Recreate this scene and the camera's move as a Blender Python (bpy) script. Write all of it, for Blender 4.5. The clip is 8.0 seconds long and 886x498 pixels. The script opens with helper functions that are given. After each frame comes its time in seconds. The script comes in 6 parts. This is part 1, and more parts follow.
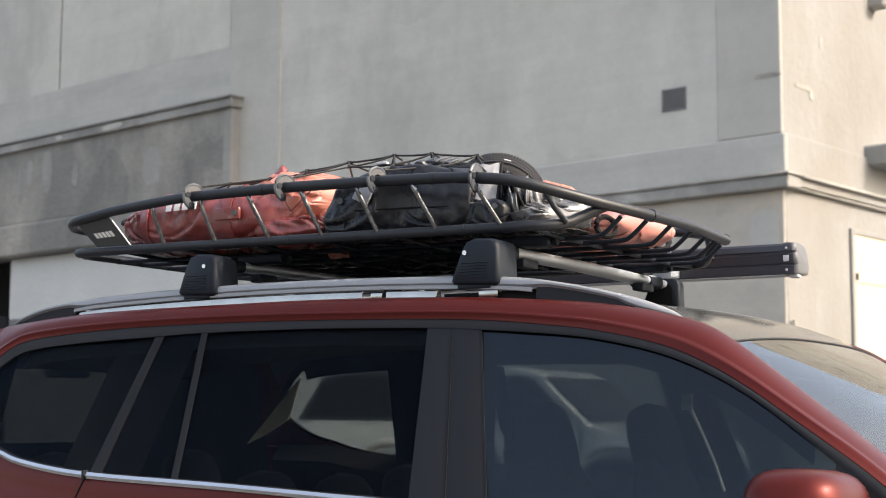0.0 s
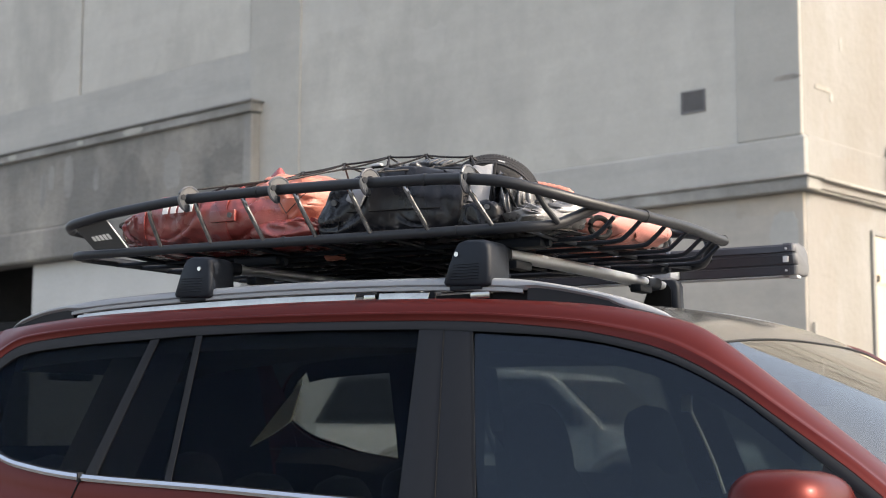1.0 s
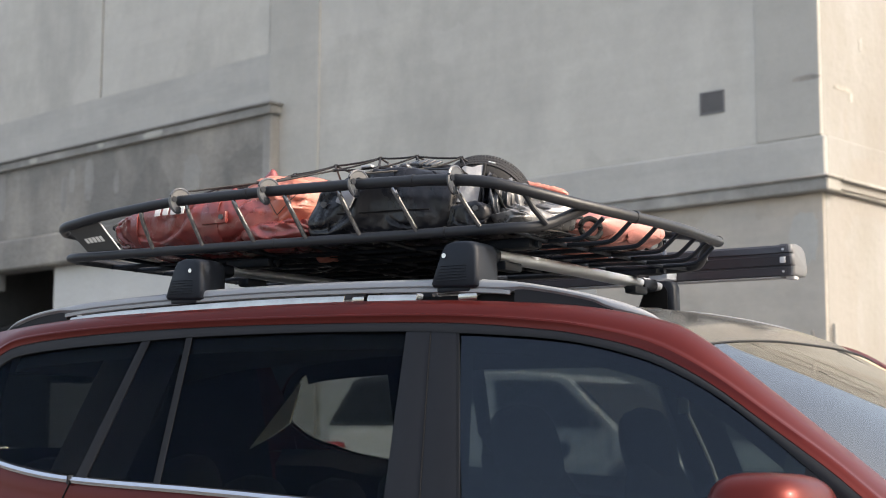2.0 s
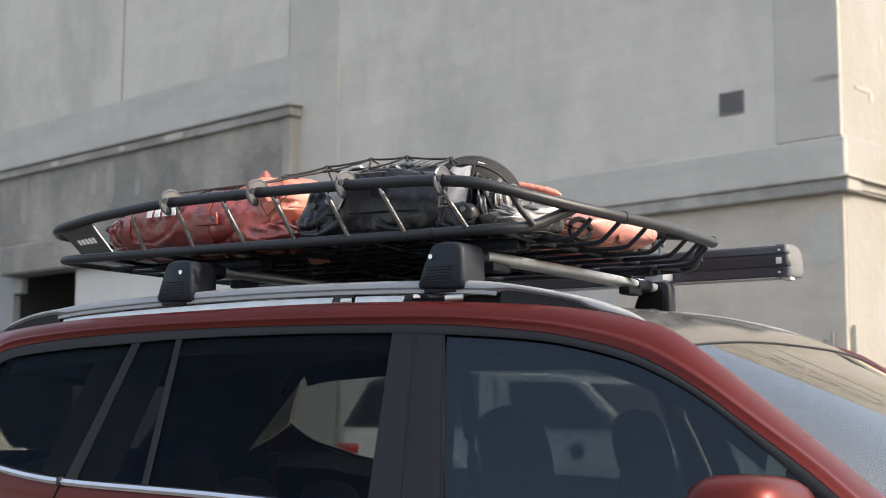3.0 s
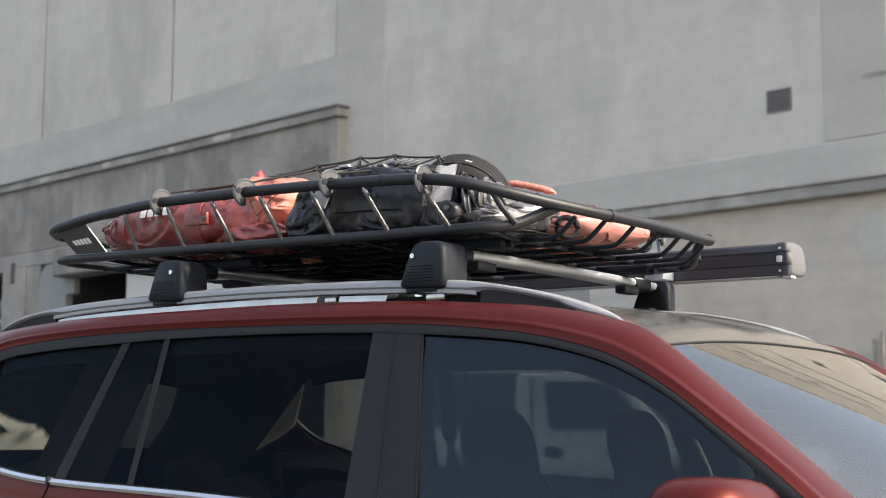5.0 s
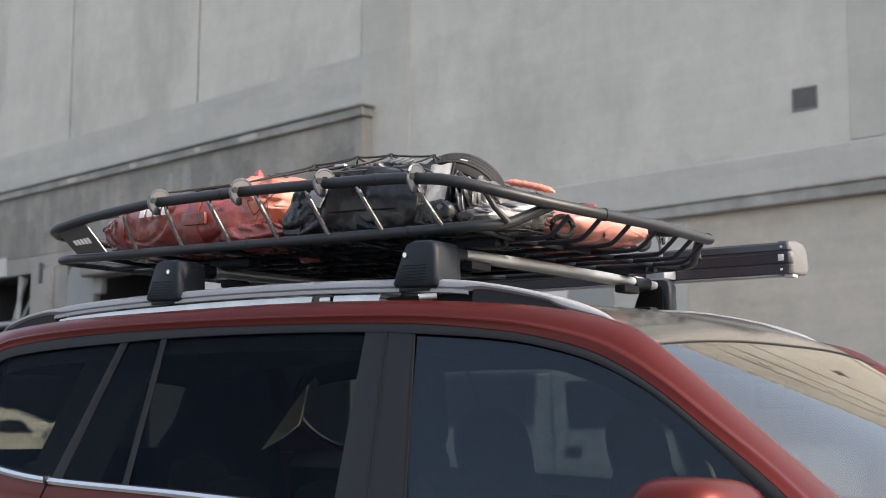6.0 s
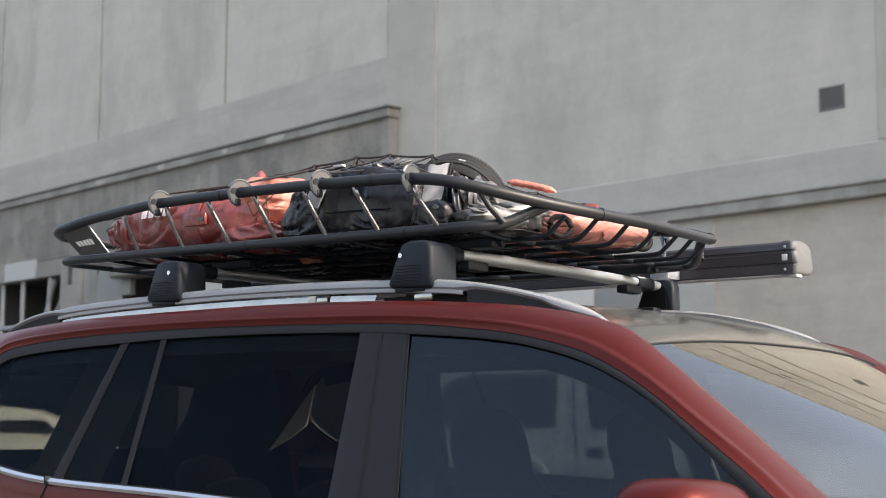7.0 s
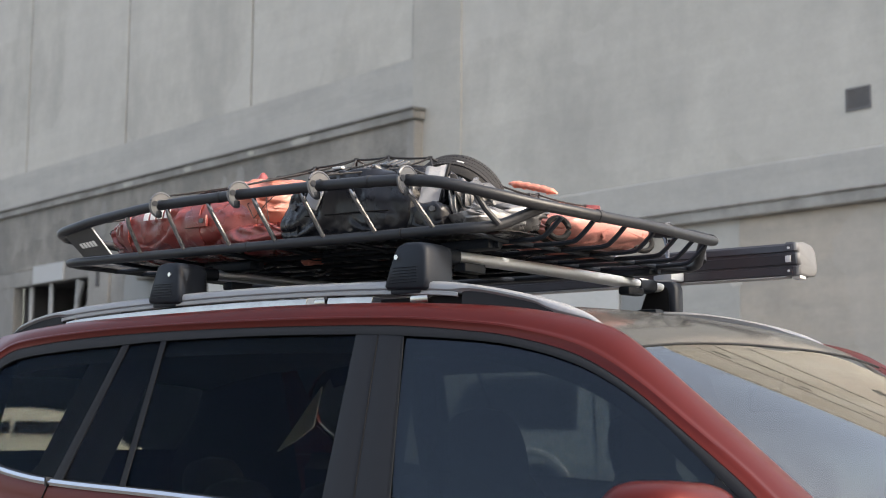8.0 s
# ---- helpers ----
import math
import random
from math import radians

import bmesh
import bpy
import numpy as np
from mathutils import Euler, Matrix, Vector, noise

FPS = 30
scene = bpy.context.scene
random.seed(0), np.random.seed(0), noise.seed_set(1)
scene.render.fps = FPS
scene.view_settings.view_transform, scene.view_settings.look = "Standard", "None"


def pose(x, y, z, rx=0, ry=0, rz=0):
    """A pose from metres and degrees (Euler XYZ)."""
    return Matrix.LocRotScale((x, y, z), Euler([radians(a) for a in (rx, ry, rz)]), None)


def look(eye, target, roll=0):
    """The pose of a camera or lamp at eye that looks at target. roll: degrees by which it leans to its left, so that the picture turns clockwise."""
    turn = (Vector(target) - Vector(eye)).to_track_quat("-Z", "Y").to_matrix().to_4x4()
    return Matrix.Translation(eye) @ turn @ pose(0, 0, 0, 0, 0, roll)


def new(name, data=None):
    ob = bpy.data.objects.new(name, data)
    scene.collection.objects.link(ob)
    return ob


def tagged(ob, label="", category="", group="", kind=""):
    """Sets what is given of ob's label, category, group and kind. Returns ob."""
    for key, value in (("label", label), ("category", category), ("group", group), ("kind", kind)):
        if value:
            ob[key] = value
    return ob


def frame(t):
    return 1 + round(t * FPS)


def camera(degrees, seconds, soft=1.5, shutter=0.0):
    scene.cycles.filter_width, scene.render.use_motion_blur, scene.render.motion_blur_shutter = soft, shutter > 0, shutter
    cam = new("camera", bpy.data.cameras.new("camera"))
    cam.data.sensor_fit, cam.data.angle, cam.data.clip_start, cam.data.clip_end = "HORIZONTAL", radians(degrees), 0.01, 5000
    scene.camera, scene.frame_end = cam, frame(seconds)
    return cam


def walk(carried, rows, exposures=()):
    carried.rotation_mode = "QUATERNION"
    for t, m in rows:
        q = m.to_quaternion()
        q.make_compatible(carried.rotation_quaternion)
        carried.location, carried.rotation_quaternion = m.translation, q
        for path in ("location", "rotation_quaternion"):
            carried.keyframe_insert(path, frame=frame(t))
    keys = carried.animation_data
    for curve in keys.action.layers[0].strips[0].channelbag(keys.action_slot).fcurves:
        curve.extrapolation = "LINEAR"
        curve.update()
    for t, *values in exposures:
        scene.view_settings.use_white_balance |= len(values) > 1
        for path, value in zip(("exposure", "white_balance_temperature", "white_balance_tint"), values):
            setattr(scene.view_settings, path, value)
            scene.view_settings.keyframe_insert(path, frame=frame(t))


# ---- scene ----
cam = camera(33.71, 8.0, 1.0)
cam.data.dof.use_dof = True
cam.data.dof.focus_distance = 4.05
cam.data.dof.aperture_fstop = 6.3
PATH = [
    (0, look((1.9554, -3.9197, 1.4246), (-0.1117, -0.5266, 1.8876), 0.299)),
    (0.5, look((1.9879, -3.8983, 1.4214), (-0.1044, -0.5214, 1.8892), 0.243)),
    (1, look((2.0200, -3.8711, 1.4200), (-0.0988, -0.5114, 1.8926), 0.214)),
    (1.5, look((2.0515, -3.8390, 1.4210), (-0.0926, -0.4957, 1.8957), 0.209)),
    (3, look((2.1547, -3.7409, 1.4222), (-0.0663, -0.4492, 1.9037), 0.198)),
    (3.5, look((2.1872, -3.7093, 1.4235), (-0.0606, -0.4358, 1.9043), 0.215)),
    (4, look((2.2202, -3.6756, 1.4245), (-0.0576, -0.4228, 1.9049), 0.236)),
    (4.5, look((2.2537, -3.6416, 1.4250), (-0.0554, -0.4109, 1.9055), 0.262)),
    (6, look((2.3546, -3.5489, 1.4261), (-0.0470, -0.3860, 1.9042), 0.314)),
    (6.5, look((2.3882, -3.5196, 1.4274), (-0.0448, -0.3808, 1.9052), 0.321)),
    (7, look((2.4193, -3.4908, 1.4263), (-0.0456, -0.3772, 1.9059), 0.348)),
    (7.5, look((2.4509, -3.4629, 1.4273), (-0.0449, -0.3743, 1.9086), 0.390)),
    (8, look((2.4802, -3.4359, 1.4274), (-0.0437, -0.3706, 1.9111), 0.440)),
]
walk(cam, PATH, [(0, 1.72, 7420, 10.5), (8, 1.72, 7420, 10.5)])


# ---- world, sun, exposure ----
SUN = Vector((0.79, 0.13, 0.64)).normalized()
world = bpy.data.worlds.new("sky")
scene.world = world
world.use_nodes = True
wn = world.node_tree
sky = wn.nodes.new("ShaderNodeTexSky")
sky.sky_type = "NISHITA"
sky.sun_disc = False
sky.sun_elevation = math.asin(SUN.z)
sky.sun_rotation = math.atan2(SUN.x, SUN.y)
sky.dust_density = 4.5
# thin bright haze over the blue
haze = wn.nodes.new("ShaderNodeMix")
haze.data_type = "RGBA"
haze.inputs["Factor"].default_value = 0.18
haze.inputs["B"].default_value = (2.8, 2.7, 2.6, 1)
wn.links.new(sky.outputs[0], haze.inputs["A"])
wn.links.new(haze.outputs["Result"], wn.nodes["Background"].inputs["Color"])
wn.nodes["Background"].inputs["Strength"].default_value = 0.15
sun_data = bpy.data.lights.new("sun", "SUN")
sun_data.energy = 1.15
sun_data.angle = radians(0.6)
sun_data.color = (0.93, 0.97, 1.0)
sun = new("sun", sun_data)
sun.matrix_basis = look(SUN * 40, (0, 0, 0))


# ---- materials ----
def mat(name, color, rough=0.6, metal=0.0, vary=0.12, scale=6.0, bump=0.0, bscale=80.0, coat=0.0, streak=0.0, spec=0.5, stain=None, stain_amount=0.0, stain_scale=0.4, patch=None, patch_amount=0.0, patch_scale=0.3, lifts=0.0):
    """A worn surface: colour with variation at two scales, fine relief, stains of a second colour, and level lines left by casting."""
    m = bpy.data.materials.new(name)
    m.use_nodes = True
    nt = m.node_tree
    b = nt.nodes["Principled BSDF"]
    b.inputs["Roughness"].default_value = rough
    b.inputs["Metallic"].default_value = metal
    b.inputs["Specular IOR Level"].default_value = spec
    if coat:
        b.inputs["Coat Weight"].default_value = coat
        b.inputs["Coat Roughness"].default_value = 0.04
    geo = nt.nodes.new("ShaderNodeTexCoord")
    n1 = nt.nodes.new("ShaderNodeTexNoise")
    n1.inputs["Scale"].default_value = scale
    n1.inputs["Detail"].default_value = 6
    nt.links.new(geo.outputs["Object"], n1.inputs["Vector"])
    n2 = nt.nodes.new("ShaderNodeTexNoise")
    n2.inputs["Scale"].default_value = scale * 11
    n2.inputs["Detail"].default_value = 3
    nt.links.new(geo.outputs["Object"], n2.inputs["Vector"])
    add = nt.nodes.new("ShaderNodeMath")
    add.operation = "MULTIPLY_ADD"
    add.inputs[1].default_value = 0.4
    nt.links.new(n2.outputs["Fac"], add.inputs[0])
    nt.links.new(n1.outputs["Fac"], add.inputs[2])
    ramp = nt.nodes.new("ShaderNodeMapRange")
    ramp.inputs["From Min"].default_value = 0.35
    ramp.inputs["From Max"].default_value = 1.05
    ramp.inputs["To Min"].default_value = 1.0 - vary
    ramp.inputs["To Max"].default_value = 1.0 + vary
    nt.links.new(add.outputs[0], ramp.inputs["Value"])
    mul = nt.nodes.new("ShaderNodeVectorMath")
    mul.operation = "SCALE"
    mul.inputs[0].default_value = color
    nt.links.new(ramp.outputs[0], mul.inputs["Scale"])
    out = mul.outputs[0]
    if stain:
        mp = nt.nodes.new("ShaderNodeMapping")
        mp.inputs["Scale"].default_value = (1.0, 1.0, 1.0 - streak)
        nt.links.new(geo.outputs["Object"], mp.inputs["Vector"])
        n3 = nt.nodes.new("ShaderNodeTexNoise")
        n3.inputs["Scale"].default_value = stain_scale
        n3.inputs["Detail"].default_value = 8
        n3.inputs["Roughness"].default_value = 0.62
        nt.links.new(mp.outputs[0], n3.inputs["Vector"])
        r3 = nt.nodes.new("ShaderNodeMapRange")
        r3.inputs["From Min"].default_value = 0.45
        r3.inputs["From Max"].default_value = 0.72
        r3.inputs["To Max"].default_value = stain_amount
        nt.links.new(n3.outputs["Fac"], r3.inputs["Value"])
        mx = nt.nodes.new("ShaderNodeMix")
        mx.data_type = "RGBA"
        mx.inputs["B"].default_value = (*stain, 1)
        nt.links.new(r3.outputs[0], mx.inputs["Factor"])
        nt.links.new(out, mx.inputs["A"])
        out = mx.outputs["Result"]
    if patch:
        # squarish areas painted over, with a ragged edge
        wob = nt.nodes.new("ShaderNodeTexNoise")
        wob.inputs["Scale"].default_value = patch_scale * 5
        wob.inputs["Detail"].default_value = 5
        nt.links.new(geo.outputs["Object"], wob.inputs["Vector"])
        sh = nt.nodes.new("ShaderNodeVectorMath")
        sh.operation = "MULTIPLY_ADD"
        sh.inputs[1].default_value = (0.5, 0.5, 0.5)
        nt.links.new(wob.outputs["Color"], sh.inputs[0])
        nt.links.new(geo.outputs["Object"], sh.inputs[2])
        vo = nt.nodes.new("ShaderNodeTexVoronoi")
        vo.distance = "CHEBYCHEV"
        vo.inputs["Scale"].default_value = patch_scale
        nt.links.new(sh.outputs[0], vo.inputs["Vector"])
        sx = nt.nodes.new("ShaderNodeSeparateColor")
        nt.links.new(vo.outputs["Color"], sx.inputs[0])
        pr = nt.nodes.new("ShaderNodeMapRange")
        pr.inputs["From Min"].default_value = 0.45
        pr.inputs["From Max"].default_value = 0.85
        pr.inputs["To Max"].default_value = patch_amount
        nt.links.new(sx.outputs[0], pr.inputs["Value"])
        px = nt.nodes.new("ShaderNodeMix")
        px.data_type = "RGBA"
        px.inputs["B"].default_value = (*patch, 1)
        nt.links.new(pr.outputs[0], px.inputs["Factor"])
        nt.links.new(out, px.inputs["A"])
        out = px.outputs["Result"]
    if lifts:
        tone = []
        for sc in ((0.05, 0.05, 2.4), (0.5, 0.5, 0.10), (2.6, 2.6, 2.6)):
            mp = nt.nodes.new("ShaderNodeMapping")
            mp.inputs["Scale"].default_value = sc
            nt.links.new(geo.outputs["Object"], mp.inputs["Vector"])
            n5 = nt.nodes.new("ShaderNodeTexNoise")
            n5.inputs["Scale"].default_value = 1.0
            n5.inputs["Detail"].default_value = 7
            n5.inputs["Roughness"].default_value = 0.68
            nt.links.new(mp.outputs[0], n5.inputs["Vector"])
            r5 = nt.nodes.new("ShaderNodeMapRange")
            r5.inputs["From Min"].default_value = 0.3
            r5.inputs["From Max"].default_value = 0.7
            r5.inputs["To Min"].default_value = 1.0 - lifts
            r5.inputs["To Max"].default_value = 1.0 + lifts
            nt.links.new(n5.outputs["Fac"], r5.inputs["Value"])
            tone.append(r5.outputs[0])
        for v in tone:
            sc5 = nt.nodes.new("ShaderNodeVectorMath")
            sc5.operation = "SCALE"
            nt.links.new(out, sc5.inputs[0])
            nt.links.new(v, sc5.inputs["Scale"])
            out = sc5.outputs[0]
    nt.links.new(out, b.inputs["Base Color"])
    rr = nt.nodes.new("ShaderNodeMapRange")
    rr.inputs["To Min"].default_value = max(0.02, rough * 0.85)
    rr.inputs["To Max"].default_value = min(1.0, rough * 1.18)
    nt.links.new(n1.outputs["Fac"], rr.inputs["Value"])
    nt.links.new(rr.outputs[0], b.inputs["Roughness"])
    if bump:
        n4 = nt.nodes.new("ShaderNodeTexNoise")
        n4.inputs["Scale"].default_value = bscale
        n4.inputs["Detail"].default_value = 5
        nt.links.new(geo.outputs["Object"], n4.inputs["Vector"])
        bp = nt.nodes.new("ShaderNodeBump")
        bp.inputs["Strength"].default_value = bump
        bp.inputs["Distance"].default_value = 1.0 / bscale
        nt.links.new(n4.outputs["Fac"], bp.inputs["Height"])
        nt.links.new(bp.outputs[0], b.inputs["Normal"])
    return m


def glass(name, tint, f0=0.02, graze=0.55, rough=0.0, sheen=(0.84, 0.92, 1.0)):
    m = bpy.data.materials.new(name)
    m.use_nodes = True
    nt = m.node_tree
    nt.nodes.remove(nt.nodes["Principled BSDF"])
    o = nt.nodes["Material Output"]
    tr = nt.nodes.new("ShaderNodeBsdfTransparent")
    tr.inputs["Color"].default_value = (*tint, 1)
    gl = nt.nodes.new("ShaderNodeBsdfGlossy")
    gl.inputs["Roughness"].default_value = rough
    gl.inputs["Color"].default_value = (*sheen, 1)
    lw = nt.nodes.new("ShaderNodeLayerWeight")
    lw.inputs["Blend"].default_value = 0.5
    pw = nt.nodes.new("ShaderNodeMath")
    pw.operation = "POWER"
    pw.inputs[1].default_value = 5.0
    nt.links.new(lw.outputs["Facing"], pw.inputs[0])
    fr = nt.nodes.new("ShaderNodeMath")
    fr.operation = "MULTIPLY_ADD"
    fr.inputs[1].default_value = graze
    fr.inputs[2].default_value = f0
    nt.links.new(pw.outputs[0], fr.inputs[0])
    mx = nt.nodes.new("ShaderNodeMixShader")
    nt.links.new(fr.outputs[0], mx.inputs[0])
    nt.links.new(tr.outputs[0], mx.inputs[1])
    nt.links.new(gl.outputs[0], mx.inputs[2])
    nt.links.new(mx.outputs[0], o.inputs["Surface"])
    return m


M_WALL = mat("pale_concrete", (0.500, 0.489, 0.448), 0.9, vary=0.13, scale=0.9, bump=0.05, bscale=6, stain=(0.375, 0.368, 0.342), stain_amount=0.9, stain_scale=0.33, streak=0.5, patch=(0.535, 0.525, 0.488), patch_amount=0.45, patch_scale=0.25, lifts=0.035)
M_BAND = mat("grey_concrete_band", (0.429, 0.424, 0.399), 0.9, vary=0.10, scale=0.8, bump=0.05, bscale=6, stain=(0.345, 0.342, 0.327), stain_amount=0.75, stain_scale=0.30, streak=-3.5, lifts=0.035)
M_LOW = mat("buff_concrete", (0.44, 0.398, 0.343), 0.9, vary=0.16, scale=0.5, bump=0.05, bscale=6, stain=(0.330, 0.312, 0.282), stain_amount=1.0, stain_scale=0.35, streak=-2.2, patch=(0.440, 0.420, 0.385), patch_amount=0.45, patch_scale=0.3, lifts=0.05)
M_SOOT_SHADE = mat("sooty_and_shaded_concrete", (0.206, 0.200, 0.186), 0.92, vary=0.16, scale=0.6, bump=0.3, bscale=6, stain=(0.401, 0.372, 0.329), stain_amount=1.0, stain_scale=0.35, streak=0.55, patch=(0.140, 0.137, 0.129), patch_amount=0.4, patch_scale=0.35, lifts=0.05)
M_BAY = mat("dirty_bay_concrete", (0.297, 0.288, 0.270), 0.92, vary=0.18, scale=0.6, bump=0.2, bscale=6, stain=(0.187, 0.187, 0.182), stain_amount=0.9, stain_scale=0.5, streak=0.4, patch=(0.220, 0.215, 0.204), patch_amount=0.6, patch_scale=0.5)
M_LEDGE = mat("stained_ledge", (0.255, 0.25, 0.235), 0.95, vary=0.3, scale=1.2, bump=0.2, bscale=10, stain=(0.44, 0.435, 0.415), stain_amount=0.9, stain_scale=0.55)
M_LEDGECAP = mat("sooty_ledge_top", (0.18, 0.177, 0.167), 0.95, vary=0.3, scale=1.2, bump=0.2, bscale=10, stain=(0.26, 0.255, 0.24), stain_amount=0.8, stain_scale=0.5)
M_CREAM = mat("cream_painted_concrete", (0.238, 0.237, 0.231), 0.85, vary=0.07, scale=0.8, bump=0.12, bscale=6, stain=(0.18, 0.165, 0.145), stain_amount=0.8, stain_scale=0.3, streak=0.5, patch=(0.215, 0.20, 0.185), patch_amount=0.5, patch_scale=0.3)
M_PILASTER = mat("drab_concrete", (0.440, 0.430, 0.395), 0.9, vary=0.10, scale=0.9, bump=0.05, bscale=6, stain=(0.367, 0.361, 0.340), stain_amount=0.5, stain_scale=0.4, streak=0.6, lifts=0.03)
M_WHITEWALL = mat("white_painted_wall", (0.56, 0.56, 0.54), 0.8, vary=0.06, scale=0.8, bump=0.15, bscale=6)
M_GREYPANEL = mat("grey_shutter", (0.24, 0.25, 0.25), 0.7, vary=0.1, scale=1.0)
M_DARK = mat("dark_grey_and_bay_shade", (0.075, 0.075, 0.078), 0.9, vary=0.3, scale=1.0)
M_VENT = mat("grey_louvre", (0.16, 0.16, 0.165), 0.7, vary=0.15, scale=3)
M_SIGN = mat("white_sign_board", (0.44, 0.45, 0.455), 0.6, vary=0.04, scale=2)
M_STEELFRAME = mat("galvanised_steel", (0.32, 0.33, 0.34), 0.5, 0.6, vary=0.15, scale=3)
M_DOOR = mat("buff_door", (0.56, 0.46, 0.34), 0.6, vary=0.08, scale=1)
M_ASPHALT = mat("weathered_asphalt", (0.095, 0.095, 0.096), 0.92, vary=0.2, scale=0.5, bump=0.4, bscale=60, stain=(0.06, 0.06, 0.061), stain_amount=0.6, stain_scale=0.2)

M_RED = mat("red_car_paint", (0.086, 0.0115, 0.0095), 0.34, 0.45, vary=0.05, scale=40, coat=0.06, spec=0.2)
M_ROOFGLASS = mat("black_roof_glass", (0.060, 0.060, 0.058), 0.16, vary=0.10, scale=3, spec=1.0, bump=0.004, bscale=5)
M_TRIM = mat("satin_black_trim", (0.014, 0.0155, 0.019), 0.65, spec=0.2, vary=0.15, scale=60, bump=0.05, bscale=500)
M_PILLAR = mat("gloss_black_pillar", (0.011, 0.0125, 0.016), 0.45, spec=0.15, vary=0.1, scale=40)
M_DIVIDER = mat("black_window_divider", (0.010, 0.0112, 0.014), 0.6, spec=0.14, vary=0.12, scale=60)
M_POLISHED = mat("polished_aluminium", (0.46, 0.45, 0.42), 0.24, 1.0, vary=0.25, scale=9)
M_CHROME = mat("satin_chrome", (0.60, 0.62, 0.65), 0.22, 1.0, vary=0.04, scale=30)
M_RAIL = mat("silver_anodised_aluminium", (0.255, 0.27, 0.295), 0.42, 0.3, vary=0.04, scale=60)
M_BAR = mat("brushed_aluminium", (0.50, 0.545, 0.61), 0.34, 0.45, vary=0.06, scale=60)
M_RACK = mat("black_powder_coat", (0.0145, 0.0168, 0.0215), 0.40, 0.0, spec=0.34, vary=0.18, scale=50, bump=0.12, bscale=700)
M_PLATE = mat("dark_grey_plate", (0.040, 0.043, 0.045), 0.5, vary=0.1, scale=30)
# strong mottling stands for sun patches and net shadow on worn rungs
M_RUNG = mat("worn_mottled_steel", (0.165, 0.172, 0.185), 0.22, 0.9, vary=0.75, scale=60)
M_PLASTIC = mat("black_moulded_plastic", (0.0098, 0.0135, 0.0205), 0.45, vary=0.12, scale=40, bump=0.1, bscale=600, spec=0.18)
M_HOOK = mat("grey_plastic", (0.050, 0.056, 0.067), 0.36, vary=0.08, scale=60)
M_RUBBER = mat("dusty_black_rubber", (0.040, 0.040, 0.040), 0.8, spec=0.2, vary=0.2, scale=30, bump=0.2, bscale=200)
M_REDBAG = mat("red_tarpaulin", (0.215, 0.040, 0.037), 0.27, spec=0.9, vary=0.10, scale=9, bump=0.25, bscale=220, stain=(0.17, 0.03, 0.025), stain_amount=0.4, stain_scale=3.0)
# orange holds sunlight on red tarpaulin, mixed into the colour
M_ORANGE_LIT = mat("orange_lit_tarpaulin", (0.50, 0.175, 0.125), 0.40, spec=0.8, vary=0.10, scale=9, bump=0.25, bscale=220)
# red cloth: salmon base paints sunlight, the darker stain paints fold shade
M_SALMON = mat("sunlit_red_tarpaulin", (0.46, 0.195, 0.168), 0.28, spec=0.9, vary=0.12, scale=9, bump=0.2, bscale=220, stain=(0.30, 0.07, 0.06), stain_amount=0.5, stain_scale=4.0)
# near-black that stands for shade inside doorway and loading bays
M_OPENING_SHADE = mat("opening_shade_black", (0.020, 0.021, 0.022), 0.9, spec=0.1, vary=0.3, scale=0.7)
M_TYRE = mat("black_tyre_rubber", (0.021, 0.021, 0.023), 0.7, spec=0.2, vary=0.2, scale=30, bump=0.2, bscale=200)
# dark glossy cloth: pale base paints the sun glints, stain is the cloth
M_GLINT_CLOTH = mat("dark_ripstop_with_glints", (0.165, 0.168, 0.176), 0.27, spec=0.9, vary=0.2, scale=12, bump=0.2, bscale=220, stain=(0.022, 0.022, 0.025), stain_amount=1.0, stain_scale=13.0)
M_POCKET = mat("pale_pocket_fabric", (0.25, 0.255, 0.27), 0.5, vary=0.12, scale=14, bump=0.3, bscale=220)
M_BLACKBAG = mat("black_tarpaulin", (0.0095, 0.0105, 0.0145), 0.27, spec=0.36, vary=0.2, scale=9, bump=0.08, bscale=160)
M_GREYBAG = mat("grey_ripstop", (0.075, 0.077, 0.083), 0.28, spec=0.8, vary=0.15, scale=9, bump=0.3, bscale=220)
M_NAVY = mat("dark_webbing", (0.010, 0.010, 0.011), 0.75, spec=0.2, vary=0.2, scale=60, bump=0.4, bscale=600)
M_ROPE = mat("black_elastic_cord", (0.020, 0.020, 0.022), 0.6, spec=0.3, vary=0.3, scale=90, bump=0.5, bscale=900)
M_WHITEPRINT = mat("white_print", (0.75, 0.74, 0.72), 0.5, vary=0.05, scale=30)
M_AWNING = mat("anthracite_anodised", (0.04, 0.041, 0.05), 0.38, 0.3, vary=0.08, scale=40)
M_CAP = mat("light_grey_plastic", (0.42, 0.435, 0.46), 0.5, vary=0.05, scale=30)
M_CAPGREY = mat("mid_grey_plastic", (0.10, 0.104, 0.112), 0.5, vary=0.06, scale=30)
M_SEAT = mat("charcoal_upholstery", (0.012, 0.0125, 0.0145), 0.85, vary=0.15, scale=20, bump=0.3, bscale=200)
M_TRIMPALE = mat("pale_trim_and_sunlit_edge", (0.80, 0.77, 0.66), 0.8, vary=0.05, scale=20)
M_CARGLASS = mat("dark_car_glass", (0.012, 0.013, 0.015), 0.10, spec=0.22, vary=0.1, scale=6)
M_LINER = mat("grey_headliner", (0.09, 0.088, 0.085), 0.95, vary=0.05, scale=20)
M_CABIN = mat("dark_cabin_plastic", (0.008, 0.0085, 0.010), 0.8, spec=0.15, vary=0.1, scale=20)
